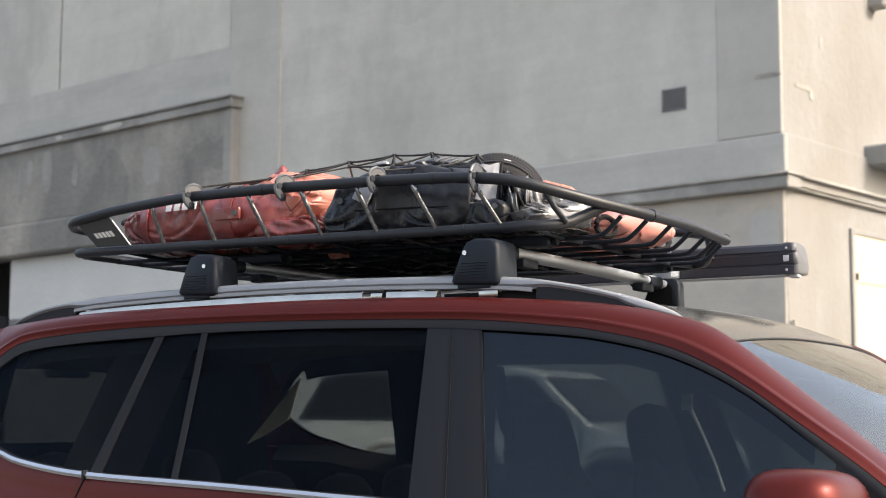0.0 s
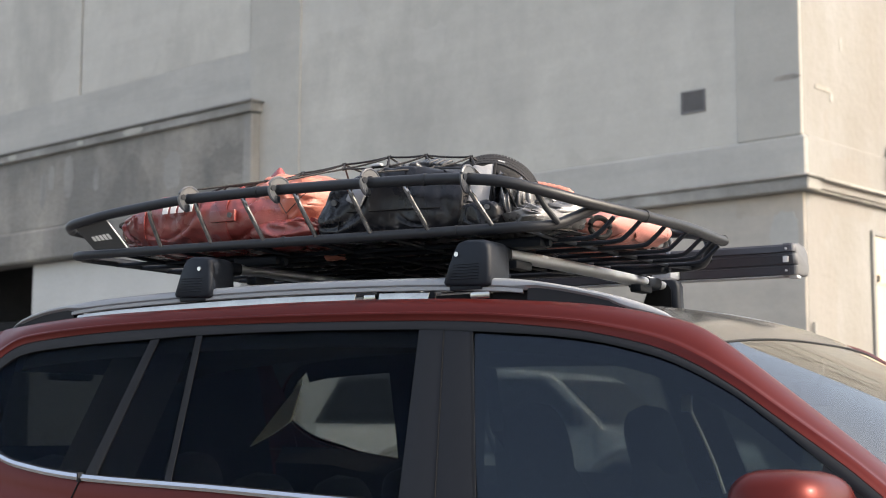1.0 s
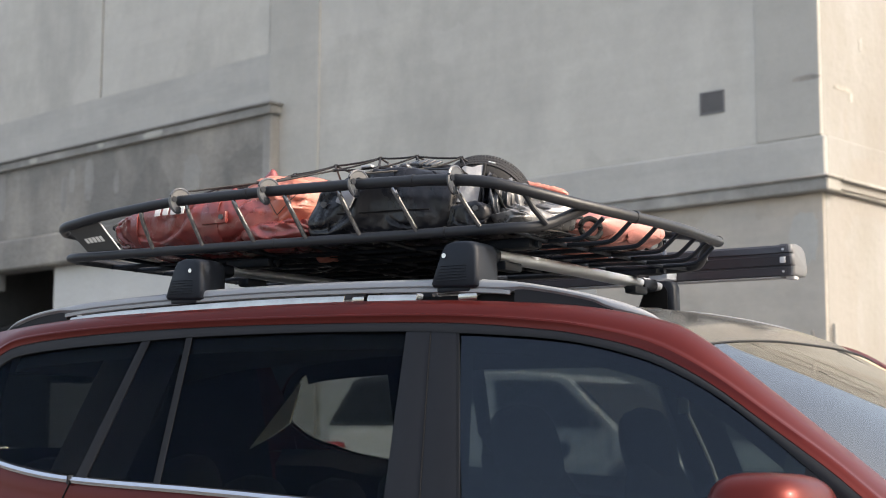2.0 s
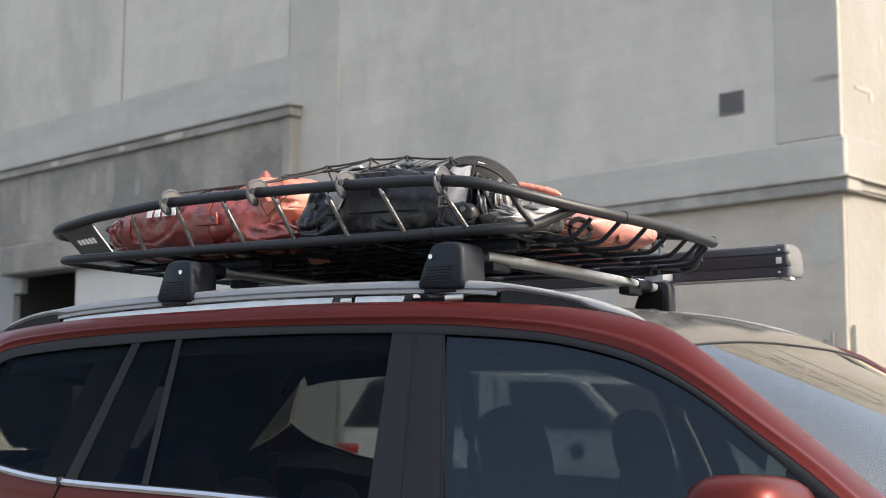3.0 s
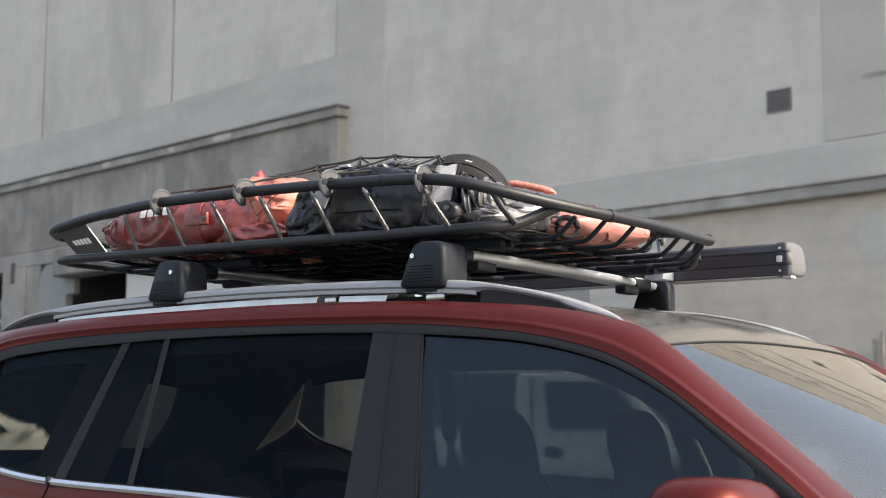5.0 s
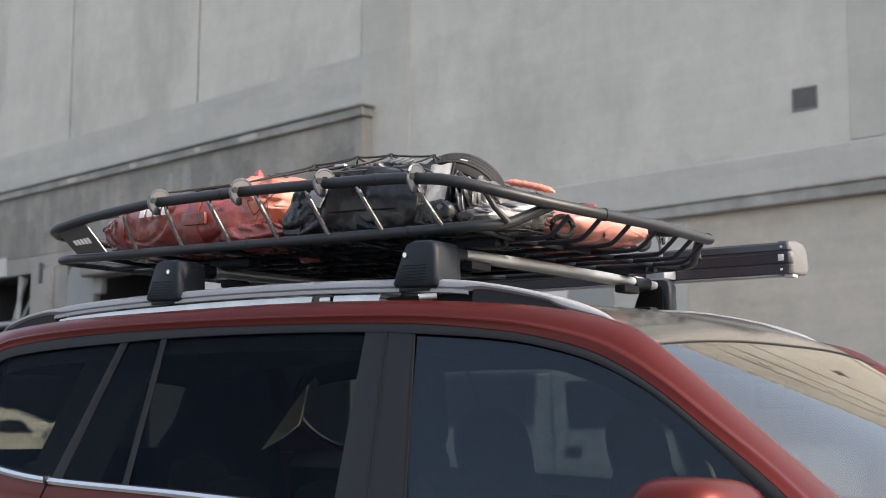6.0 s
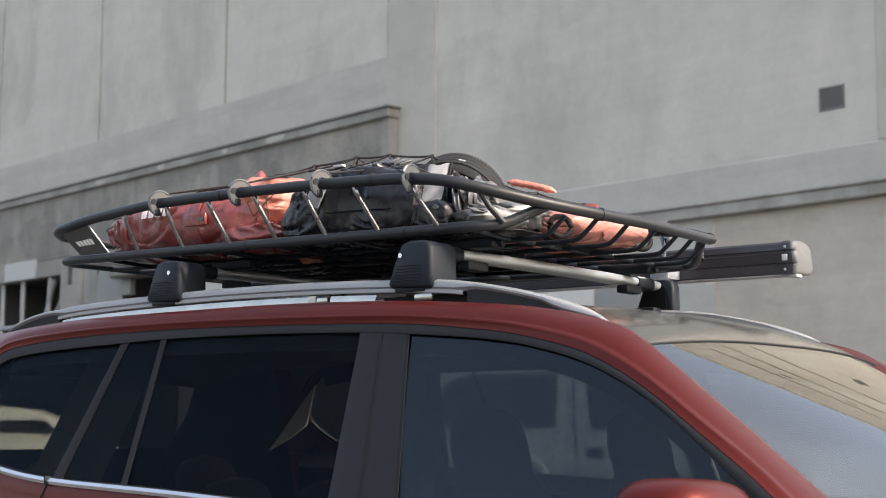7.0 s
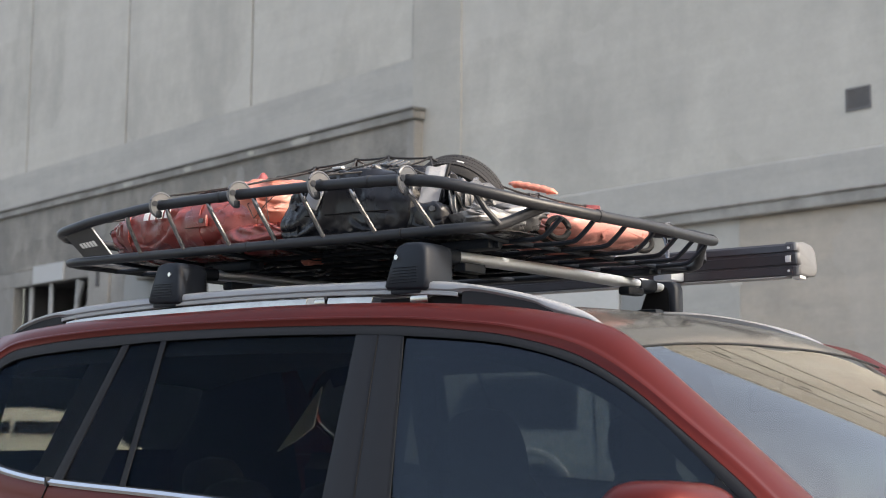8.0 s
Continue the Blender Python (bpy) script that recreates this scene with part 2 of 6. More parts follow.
M_WHITECAR = mat("white_car_paint", (0.56, 0.56, 0.55), 0.35, vary=0.03, scale=20, coat=1.0)
M_BRIGHTCAR = mat("bright_white_car_paint", (0.62, 0.62, 0.60), 0.25, vary=0.03, scale=20, coat=0.4)
M_DARKCAR = mat("dark_car_paint", (0.02, 0.022, 0.027), 0.4, vary=0.03, scale=20, coat=0.3)
M_TAIL = mat("red_lens", (0.5, 0.02, 0.02), 0.15, vary=0.05, scale=20, coat=1.0)
M_LAMP = mat("clear_lamp", (0.8, 0.8, 0.82), 0.16, 0.6, vary=0.05, scale=20)
G_REAR = glass("privacy_glass", (0.67, 0.68, 0.66), 0.005, 0.15, 0.0, (0.62, 0.78, 1.0))
G_TAIL = glass("dark_privacy_glass", (0.48, 0.49, 0.47), 0.001, 0.10)
G_FRONT = glass("tinted_glass", (0.38, 0.415, 0.42), 0.040, 0.55, 0.0, (0.70, 0.84, 1.0))
G_SCREEN = glass("windscreen_glass", (0.48, 0.52, 0.53), 0.17, 0.76, 0.0, (1.0, 1.0, 0.985))

# ---- mesh helpers ----
WORLD = {}


def thing(name, base, label, category, group="", kind="", rz=0.0):
    ob = new(name)
    m = pose(*base, 0, 0, rz)
    ob.matrix_basis = m
    ob.empty_display_size = 0.2
    WORLD[ob] = m
    return tagged(ob, label, category, group, kind)


def finish(name, bm, material, smooth=35.0):
    me = bpy.data.meshes.new(name)
    bmesh.ops.recalc_face_normals(bm, faces=bm.faces)
    bm.to_mesh(me)
    bm.free()
    me.materials.append(material)
    if smooth:
        me.shade_smooth()
        me.set_sharp_from_angle(angle=radians(smooth))
    return me


def part(name, bm, material, parent, label="", smooth=35.0):
    """Links a bmesh, given in world coordinates, as one mesh under a thing or a part."""
    bm.transform(WORLD[parent].inverted())
    ob = new(name, finish(name, bm, material, smooth))
    ob.parent = parent
    WORLD[ob] = WORLD[parent]
    return tagged(ob, label)


def single(name, bm, material, base, label, category, group="", kind="", smooth=35.0):
    """A thing that is one mesh."""
    m = pose(*base)
    bm.transform(m.inverted())
    ob = new(name, finish(name, bm, material, smooth))
    ob.matrix_basis = m
    WORLD[ob] = m
    return tagged(ob, label, category, group, kind)


def box(bm, lo, hi, bevel=0.0, seg=2, m=None):
    c = [(a + b) / 2 for a, b in zip(lo, hi)]
    s = [abs(b - a) for a, b in zip(lo, hi)]
    r = bmesh.ops.create_cube(bm, size=1.0, matrix=Matrix.Translation(c) @ Matrix.Diagonal((*s, 1)))
    vs = r["verts"]
    if bevel:
        es = list({e for v in vs for e in v.link_edges})
        r2 = bmesh.ops.bevel(bm, geom=es, offset=bevel, segments=seg, affect="EDGES", profile=0.5)
        vs = list({v for f in r2["faces"] for v in f.verts} | {v for v in vs if v.is_valid})
    if m is not None:
        bmesh.ops.transform(bm, matrix=m, verts=vs)
    return vs


def boxed(lo, hi, bevel=0.0, seg=2, m=None):
    bm = bmesh.new()
    box(bm, lo, hi, bevel, seg, m)
    return bm


def spline(pts, n=6, closed=False):
    """Catmull-Rom points through pts."""
    P = [Vector(p) for p in pts]
    out = []
    k = len(P)
    last = k if closed else k - 1
    for i in range(last):
        if closed:
            a, b, c, d = P[i - 1], P[i], P[(i + 1) % k], P[(i + 2) % k]
        else:
            a, b, c, d = P[max(i - 1, 0)], P[i], P[i + 1], P[min(i + 2, k - 1)]
        for j in range(n):
            t = j / n
            out.append(0.5 * ((2 * b) + (c - a) * t + (2 * a - 5 * b + 4 * c - d) * t * t + (3 * b - a - 3 * c + d) * t ** 3))
    if not closed:
        out.append(P[-1].copy())
    return out


def tube(bm, pts, r, seg=10, closed=False, flat=1.0, cap=True):
    """A swept round tube; flat squeezes its height."""
    P = [Vector(p) for p in pts]
    rings = []
    n = len(P)
    for i, p in enumerate(P):
        if closed:
            d = P[(i + 1) % n] - P[i - 1]
        else:
            d = P[min(i + 1, n - 1)] - P[max(i - 1, 0)]
        d.normalize()
        up = Vector((0, 0, 1)) if abs(d.z) < 0.95 else Vector((0, 1, 0))
        s = d.cross(up).normalized()
        u = s.cross(d).normalized()
        rings.append([bm.verts.new(p + r * (math.cos(a) * s + flat * math.sin(a) * u)) for a in (2 * math.pi * k / seg for k in range(seg))])
    for i in range(n if closed else n - 1):
        A, B = rings[i], rings[(i + 1) % n]
        for k in range(seg):
            bm.faces.new((A[k], A[(k + 1) % seg], B[(k + 1) % seg], B[k]))
    if cap and not closed:
        bm.faces.new(rings[0])
        bm.faces.new(rings[-1][::-1])


def tubed(pts, r, seg=10, closed=False, flat=1.0):
    bm = bmesh.new()
    tube(bm, pts, r, seg, closed, flat)
    return bm


def grid(bm, rows, close_u=False, close_v=False):
    V = [[bm.verts.new(p) for p in row] for row in rows]
    nu, nv = len(V), len(V[0])
    for i in range(nu if close_u else nu - 1):
        for j in range(nv if close_v else nv - 1):
            q = (V[i][j], V[i][(j + 1) % nv], V[(i + 1) % nu][(j + 1) % nv], V[(i + 1) % nu][j])
            bm.faces.new(q)
    return V


def shell(rows, thick, centre=(-0.3, 0.0, 1.0)):
    """A sheet with thickness towards a centre, closed at the rim."""
    bm = bmesh.new()
    V = grid(bm, rows)
    bm.normal_update()
    if sum(v.normal.dot(v.co - Vector(centre)) for v in bm.verts) < 0:
        thick = -thick
    W = [[bm.verts.new(v.co - v.normal * thick) for v in row] for row in V]
    nu, nv = len(V), len(V[0])
    for i in range(nu - 1):
        for j in range(nv - 1):
            bm.faces.new((W[i][j], W[i + 1][j], W[i + 1][j + 1], W[i][j + 1]))
    rim = [(i, 0) for i in range(nu)] + [(nu - 1, j) for j in range(1, nv)] + [(i, nv - 1) for i in range(nu - 2, -1, -1)] + [(0, j) for j in range(nv - 2, 0, -1)]
    for k in range(len(rim)):
        (a, b), (c, d) = rim[k], rim[(k + 1) % len(rim)]
        bm.faces.new((V[a][b], W[a][b], W[c][d], V[c][d]))
    return bm


def prism(bm, outline, axis_from, axis_to):
    """A closed outline of points, extruded along a vector from axis_from to axis_to."""
    a = [bm.verts.new(Vector(p) + Vector(axis_from)) for p in outline]
    b = [bm.verts.new(Vector(p) + Vector(axis_to)) for p in outline]
    n = len(a)
    bm.faces.new(a)
    bm.faces.new(b[::-1])
    for i in range(n):
        bm.faces.new((a[i], b[i], b[(i + 1) % n], a[(i + 1) % n]))


def lerp_table(tab):
    xs = [p[0] for p in tab]
    ys = [p[1] for p in tab]
    return lambda x: float(np.interp(x, xs, ys))


def spow(v, e):
    return math.copysign(abs(v) ** e, v)


def fbm(p, s, seed=0.0):
    return noise.fractal(Vector(p) * s + Vector((seed, seed * 1.7, -seed)), 1.0, 2.0, 4)


# ---- ground ----
bm = bmesh.new()
grid(bm, [[(x, y, 0.0) for y in (-1500, -60, -20, 0, 20, 60, 1500)] for x in (-1500, -60, -20, 0, 20, 60, 1500)])
single("ground", bm, M_ASPHALT, (0, 0, 0), "dark grey worn asphalt yard in front of the building", "ground", kind="structure")

# ---- warehouse ----
YAW = -10.2
BY = 25.69
TOP = 29.0
BR = pose(0, 0, 0, 0, 0, YAW)
warehouse = thing("warehouse", tuple(BR @ Vector((-40.0, 40.0, 0.0))), "large weathered concrete warehouse with stained ledges", "building", rz=YAW)


def bpart(name, boxes, material, label="", bevel=0.03, parent=None):
    bm = bmesh.new()
    for lo, hi in boxes:
        box(bm, lo, hi, bevel, 1)
    bm.transform(BR)
    return part(name, bm, material, parent or warehouse, label)


# main section, over and under its ledge
bpart("upper_wall", [((-29.85, BY, 7.85), (-13.10, BY + 0.6, TOP))], M_WALL, "pale smooth concrete wall", 0.008)
bpart("corner_strip", [((-14.75, BY - 0.035, 7.85), (-13.09, BY + 0.3, TOP - 0.02))], M_PILASTER, "drab concrete corner strip")
bpart("plinth_band", [((-29.86, BY - 0.05, 6.93), (-13.0, BY + 0.5, 7.852))], M_BAND, "grey concrete band above the ledge", 0.045)
bpart("ledge", [((-29.9, BY - 0.30, 6.86), (-12.80, BY + 0.4, 6.93)), ((-29.9, BY - 0.24, 6.58), (-12.86, BY + 0.4, 6.86))], M_LEDGE, "dark stained concrete ledge")
bpart("lower_wall", [((-29.85, BY + 0.01, 0.0), (-13.10, BY + 0.6, 6.58))], M_LOW, "buff stained lower wall")
bpart("painted_wall", [((-29.6, BY - 0.05, 0.0), (-23.4, BY + 0.2, 5.3))], M_WHITEWALL, "white painted lower wall")
bpart("service_door", [((-23.3, BY - 0.08, 0.0), (-21.8, BY + 0.2, 5.25))], M_GREYPANEL, "tall grey steel service door")
bpart("pilaster", [((-32.15, BY - 0.06, 0.0), (-29.84, BY + 0.5, TOP - 0.02))], M_PILASTER, "drab concrete pilaster", 0.008)

# louvred vent
vent = bpart("vent", [((-16.27, BY - 0.03, 8.74), (-15.59, BY + 0.1, 8.79)), ((-16.27, BY - 0.03, 9.24), (-15.59, BY + 0.1, 9.29)),
                      ((-16.27, BY - 0.03, 8.79), (-16.22, BY + 0.1, 9.24)), ((-15.64, BY - 0.03, 8.79), (-15.59, BY + 0.1, 9.24)),
                      ((-16.22, BY - 0.008, 8.79), (-15.64, BY + 0.1, 9.24))], M_VENT, "dark grey louvred wall vent", 0.006)
for k in range(9):
    z = 8.80 + k * 0.049
    bm = boxed((-16.215, -0.02, -0.004), (-15.645, 0.022, 0.004), m=Matrix.Translation((0, BY - 0.012, z + 0.02)) @ pose(0, 0, 0, -35))
    bm.transform(BR)
    part("slat", bm, M_VENT, vent)

# left section: panels between joints, band, ledge
xs = [-32.18, -41.62, -51.12, -60.66, -70.2, -79.7, -90.0]
for a, b in zip(xs[:-1], xs[1:]):
    bpart("wall_panel", [((b + 0.06, BY, 13.046), (a - 0.06, BY + 0.4, TOP))], M_WALL, bevel=0.008)
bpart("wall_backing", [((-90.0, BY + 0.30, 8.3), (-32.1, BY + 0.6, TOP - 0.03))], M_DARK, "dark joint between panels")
bpart("band", [((-90.0, BY - 0.006, 11.30), (-32.12, BY + 0.135, 13.044))], M_BAND, "grey streaked concrete band", 0.006)
bpart("high_ledge", [((-90.0, BY - 0.54, 10.95), (-31.52, BY + 0.1, 11.235))], M_LEDGE, "dark stained concrete ledge with square end")
bpart("ledge_cap", [((-90.0, BY - 0.62, 11.235), (-31.45, BY + 0.1, 11.325))], M_LEDGECAP, "sooty top edge of the ledge")
for z0, z1 in ((11.88, 11.93), (12.35, 12.38)):
    bpart("string_course", [((-90.0, BY - 0.010, z0), (-32.12, BY, z1))], M_BAND, "shallow horizontal line", 0.003)
FY = BY - 0.38
bpart("sooty_wall", [((-90.0, FY, 8.30), (-31.90, BY + 0.12, 10.95))], M_SOOT_SHADE, "sooty stained concrete wall")
# pale strip added where the wall's side face catches light
bpart("lit_end_strip", [((-32.02, FY - 0.03, 0.0), (-31.62, BY + 0.11, 10.95))], M_BAY, "pale strip for the lit end face of the sooty wall")
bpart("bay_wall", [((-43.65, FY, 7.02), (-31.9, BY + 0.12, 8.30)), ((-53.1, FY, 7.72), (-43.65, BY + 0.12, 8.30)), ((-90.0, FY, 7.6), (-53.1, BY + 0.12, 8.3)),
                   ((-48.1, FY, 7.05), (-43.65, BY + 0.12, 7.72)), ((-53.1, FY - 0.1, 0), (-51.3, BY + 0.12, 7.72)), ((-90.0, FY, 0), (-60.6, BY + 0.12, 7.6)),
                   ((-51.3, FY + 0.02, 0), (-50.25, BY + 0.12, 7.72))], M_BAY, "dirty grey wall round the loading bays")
# dark box whose colour stands for the shade band above the white wall
bpart("canopy", [((-48.3, FY - 0.5, 7.05), (-32.7, FY - 0.004, 8.2))], M_SOOT_SHADE, "grey canopy box carrying the shade band over the loading bay", 0.08)
bpart("painted_wall", [((-43.65, FY - 0.02, 0.0), (-31.9, BY + 0.12, 7.02))], M_WHITEWALL, "white painted wall under the canopy")
# flat black panel, paints the shade of an opening onto the wall
bpart("dark_doorway", [((-37.6, FY - 0.06, 0.0), (-32.05, FY + 0.1, 4.9))], M_OPENING_SHADE, "black panel for the shade of an open doorway")
# grey panel added over the white wall to dim it through the rear glass
bpart("dimming_panel", [((-43.6, FY - 0.05, 0.0), (-37.6, FY + 0.1, 4.9))], M_VENT, "added grey panel dimming the white lower wall")
# black sheet added across the bays in place of their inner shade
bpart("bay_shade_sheet", [((-68.0, FY - 0.16, 0.0), (-43.6, FY + 0.02, 5.0))], M_OPENING_SHADE, "black sheet added for the shade inside the loading bays")
bm = bmesh.new()
for k in range(9):
    a = math.pi / 2 * k / 8
    bm.verts.new((-50.24 + 0.7 - 0.7 * math.cos(a), FY + 0.05, 7.0 + 0.7 * math.sin(a)))
for p in ((-48.12, FY + 0.05, 7.7), (-48.12, FY + 0.05, 0), (-50.24, FY + 0.05, 0)):
    bm.verts.new(p)
f = bm.faces.new(bm.verts[:])
r = bmesh.ops.extrude_face_region(bm, geom=[f])
bmesh.ops.translate(bm, verts=[v for v in r["geom"] if isinstance(v, bmesh.types.BMVert)], vec=(0, 0.3, 0))
bm.transform(BR)
part("shutter", bm, M_GREYPANEL, warehouse, "grey roller shutter with a rounded corner")
bpart("bay_corner", [((-48.1, FY + 0.03, 6.4), (-47.5, FY + 0.3, 7.05))], M_GREYPANEL)
# recess walls coloured near black for the shade inside the bay
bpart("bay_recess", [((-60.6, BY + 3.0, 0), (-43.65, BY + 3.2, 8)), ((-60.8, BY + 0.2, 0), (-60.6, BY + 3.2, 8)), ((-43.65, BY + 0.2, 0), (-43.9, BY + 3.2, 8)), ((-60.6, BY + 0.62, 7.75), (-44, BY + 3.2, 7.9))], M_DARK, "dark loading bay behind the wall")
bpart("bay_sign", [((-58.5, FY - 0.08, 7.62), (-55.5, FY, 8.42))], M_SIGN, "blank white sign board over a loading bay", 0.01)
# dark slot beside the bay, built as a thin proud box
bpart("slot", [((-52.35, FY - 0.14, 7.1), (-52.05, FY - 0.1, 7.95))], M_DARK, "dark upright slot on the bay wall", 0.03)
bm = bmesh.new()
for a, b in (((-59.2, 0), (-59.2, 7.6)), ((-57.2, 0), (-57.2, 7.6)), ((-55.2, 0), (-54.6, 7.6)), ((-56.0, 4.0), (-54.2, 7.5)), ((-54.9, 5.2), (-53.2, 6.9)), ((-60.5, 5.6), (-53.2, 5.6)), ((-60.5, 4.0), (-53.2, 4.0))):
    tube(bm, [(a[0], FY + 0.25, a[1]), (b[0], FY + 0.25, b[1])], 0.12, 6)
bm.transform(BR)
part("bay_frame", bm, M_STEELFRAME, warehouse, "galvanised steel frame inside a loading bay")

# sunlit end
EX = -13.08
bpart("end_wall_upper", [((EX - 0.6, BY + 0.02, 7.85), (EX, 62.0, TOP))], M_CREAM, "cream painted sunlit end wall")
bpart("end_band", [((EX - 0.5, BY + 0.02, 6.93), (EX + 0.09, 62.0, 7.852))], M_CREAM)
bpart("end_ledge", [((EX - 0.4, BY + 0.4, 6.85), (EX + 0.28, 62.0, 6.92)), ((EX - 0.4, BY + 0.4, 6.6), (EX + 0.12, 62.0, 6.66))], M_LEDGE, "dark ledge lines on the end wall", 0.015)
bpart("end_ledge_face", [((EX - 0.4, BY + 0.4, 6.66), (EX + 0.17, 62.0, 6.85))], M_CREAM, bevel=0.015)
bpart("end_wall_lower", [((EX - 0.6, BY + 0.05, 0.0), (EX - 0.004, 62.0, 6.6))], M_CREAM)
dr = bpart("freight_door", [((EX - 0.3, 28.95, 0.0), (EX + 0.04, 31.6, 5.88))], M_DOOR, "tall buff freight door", 0.02)
bpart("door_frame", [((EX - 0.2, 28.8, 0.0), (EX + 0.07, 28.95, 6.0)), ((EX - 0.2, 28.95, 5.88), (EX + 0.07, 31.75, 6.0)), ((EX - 0.2, 31.6, 0.0), (EX + 0.07, 31.75, 5.88))], M_CREAM, "", 0.01, dr)
bpart("door_rail", [((EX, 28.97, 4.72), (EX + 0.06, 31.58, 4.78))], M_LOW, "", 0.006, dr)
bpart("door_sign", [((EX, 29.4, 5.1), (EX + 0.055, 30.3, 5.5))], M_SIGN, "faded white sign", 0.006, dr)
bpart("door_handle", [((EX, 29.02, 4.78), (EX + 0.10, 29.08, 4.95))], M_DARK, "dark handle", 0.02, dr)
bpart("wall_hood", [((EX - 0.1, 29.75, 7.62), (EX + 0.9, 31.2, 8.15))], M_GREYPANEL, "grey sheet-metal hood", 0.05)
bpart("wall_stub", [((EX - 0.1, 30.2, 11.7), (EX + 0.4, 30.6, 12.1))], M_LEDGE, "dark bracket", 0.05)
for z in (14.6, 18.2, 21.6):
    bpart("string_course", [((EX - 0.3, BY + 0.4, z), (EX + 0.16, 62.0, z + 0.16))], M_LEDGE, "dark stained string course", 0.03)
for k in range(7):
    bpart("scupper", [((EX - 0.1, 28.5 + 4.6 * k, 20.2), (EX + 0.14, 29.1 + 4.6 * k, 20.5))], M_DARK, "dark rain outlet", 0.03)
bpart("roof", [((-90.2, BY - 0.15, TOP), (EX + 0.2, 62.2, TOP + 0.45))], M_BAND, "concrete roof slab with a low edge")


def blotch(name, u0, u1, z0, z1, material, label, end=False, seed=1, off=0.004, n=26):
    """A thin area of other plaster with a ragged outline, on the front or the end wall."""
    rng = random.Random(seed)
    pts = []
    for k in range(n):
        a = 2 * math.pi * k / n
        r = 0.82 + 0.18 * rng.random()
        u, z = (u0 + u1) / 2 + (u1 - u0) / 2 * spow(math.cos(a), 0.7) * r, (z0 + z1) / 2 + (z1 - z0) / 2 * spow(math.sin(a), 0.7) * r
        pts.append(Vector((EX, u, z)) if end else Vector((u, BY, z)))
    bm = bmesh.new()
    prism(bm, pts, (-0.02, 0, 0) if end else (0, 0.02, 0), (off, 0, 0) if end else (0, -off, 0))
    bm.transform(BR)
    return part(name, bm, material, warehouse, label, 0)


blotch("plaster_scar", -13.80, -13.09, 9.13, 9.27, M_SOOT_SHADE, "dark crack in the plaster", seed=2, off=0.040)
blotch("plaster_scar", 26.2, 27.1, 9.00, 9.13, M_SOOT_SHADE, "scuffed patch in the plaster", True, 4, 0.014)
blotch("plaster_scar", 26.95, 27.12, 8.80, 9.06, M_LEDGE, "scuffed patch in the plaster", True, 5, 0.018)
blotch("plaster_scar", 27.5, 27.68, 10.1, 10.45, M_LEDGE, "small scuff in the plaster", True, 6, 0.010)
blotch("plaster_patch", -14.0, -13.2, 4.95, 6.25, M_BAND, "pale repaired patch on the lower wall", seed=7)
blotch("plaster_patch", -19.9, -19.2, 4.9, 5.9, M_WALL, "pale repaired patch on the lower wall", seed=9, off=0.012)
bpart("lower_wall_panel", [((-21.8, BY - 0.006, 0.0), (-19.42, BY + 0.2, 6.57))], M_BAND, "grey rendered panel of the lower wall", 0.004)
for u0, u1, z0, z1, k in ((-38.2, -37.0, 11.0, 11.23, 11), (-40.9, -40.5, 11.02, 11.2, 12), (-45.4, -44.8, 11.0, 11.22, 13), (-50.2, -49.3, 11.0, 11.2, 14)):
    blotch("plaster_patch", u0, u1, z0, z1, M_WALL, "pale bare patch on the ledge", seed=k, off=0.552)
for u, w, z0, z1, k in ((-41.6, 0.32, 9.2, 10.8, 15), (-42.7, 0.20, 9.6, 10.6, 16), (-43.2, 0.22, 9.0, 10.4, 17), (-39.9, 0.16, 9.3, 10.2, 18), (-47.5, 0.25, 9.0, 10.8, 19), (-35.6, 0.5, 8.9, 10.2, 20), (-52.1, 0.3, 9.2, 10.7, 21)):
    blotch("runoff_streak", u - w, u + w, z0, z1, M_BAY, "pale runoff streak on the sooty wall", seed=k, off=0.386)
for u, z in ((-13.62, 3.35), (-13.42, 3.50)):
    bm = tubed([Vector((u, BY - 0.07, 0.0)), Vector((u, BY - 0.07, z))], 0.035, 10)
    bm.transform(BR)
    part("pipe", bm, M_CREAM, warehouse, "thin pale standpipe")
bm = tubed([Vector((EX + 0.07, 25.86, 0.0)), Vector((EX + 0.07, 25.86, 3.65))], 0.04, 10)
bm.transform(BR)
part("pipe", bm, M_LEDGE, warehouse, "thin standpipe")


# ---- red sport utility vehicle ----
def table(tab, n=8):
    P = spline([(x, 0, z) for x, z in tab], n)
    xs = [p.x for p in P]
    zs = [p.z for p in P]
    return lambda x: float(np.interp(x, xs, zs))


SILL = table([(-1.67, 1.455), (-1.62, 1.405), (-1.55, 1.362), (-1.442, 1.331), (-1.331, 1.302), (-1.062, 1.272), (-0.549, 1.253), (-0.112, 1.234), (0.5, 1.213), (1.0, 1.196), (1.35, 1.186)])
GTOP = table([(-1.67, 1.465), (-1.62, 1.53), (-1.56, 1.587), (-1.475, 1.626), (-1.25, 1.646), (-1.005, 1.656), (-0.784, 1.664), (-0.396, 1.665), (-0.038, 1.657), (0.123, 1.648), (0.346, 1.630), (0.49, 1.609), (0.636, 1.573), (0.743, 1.531), (0.846, 1.478), (0.948, 1.412), (1.055, 1.337), (1.10, 1.306), (1.17, 1.252), (1.25, 1.19)])
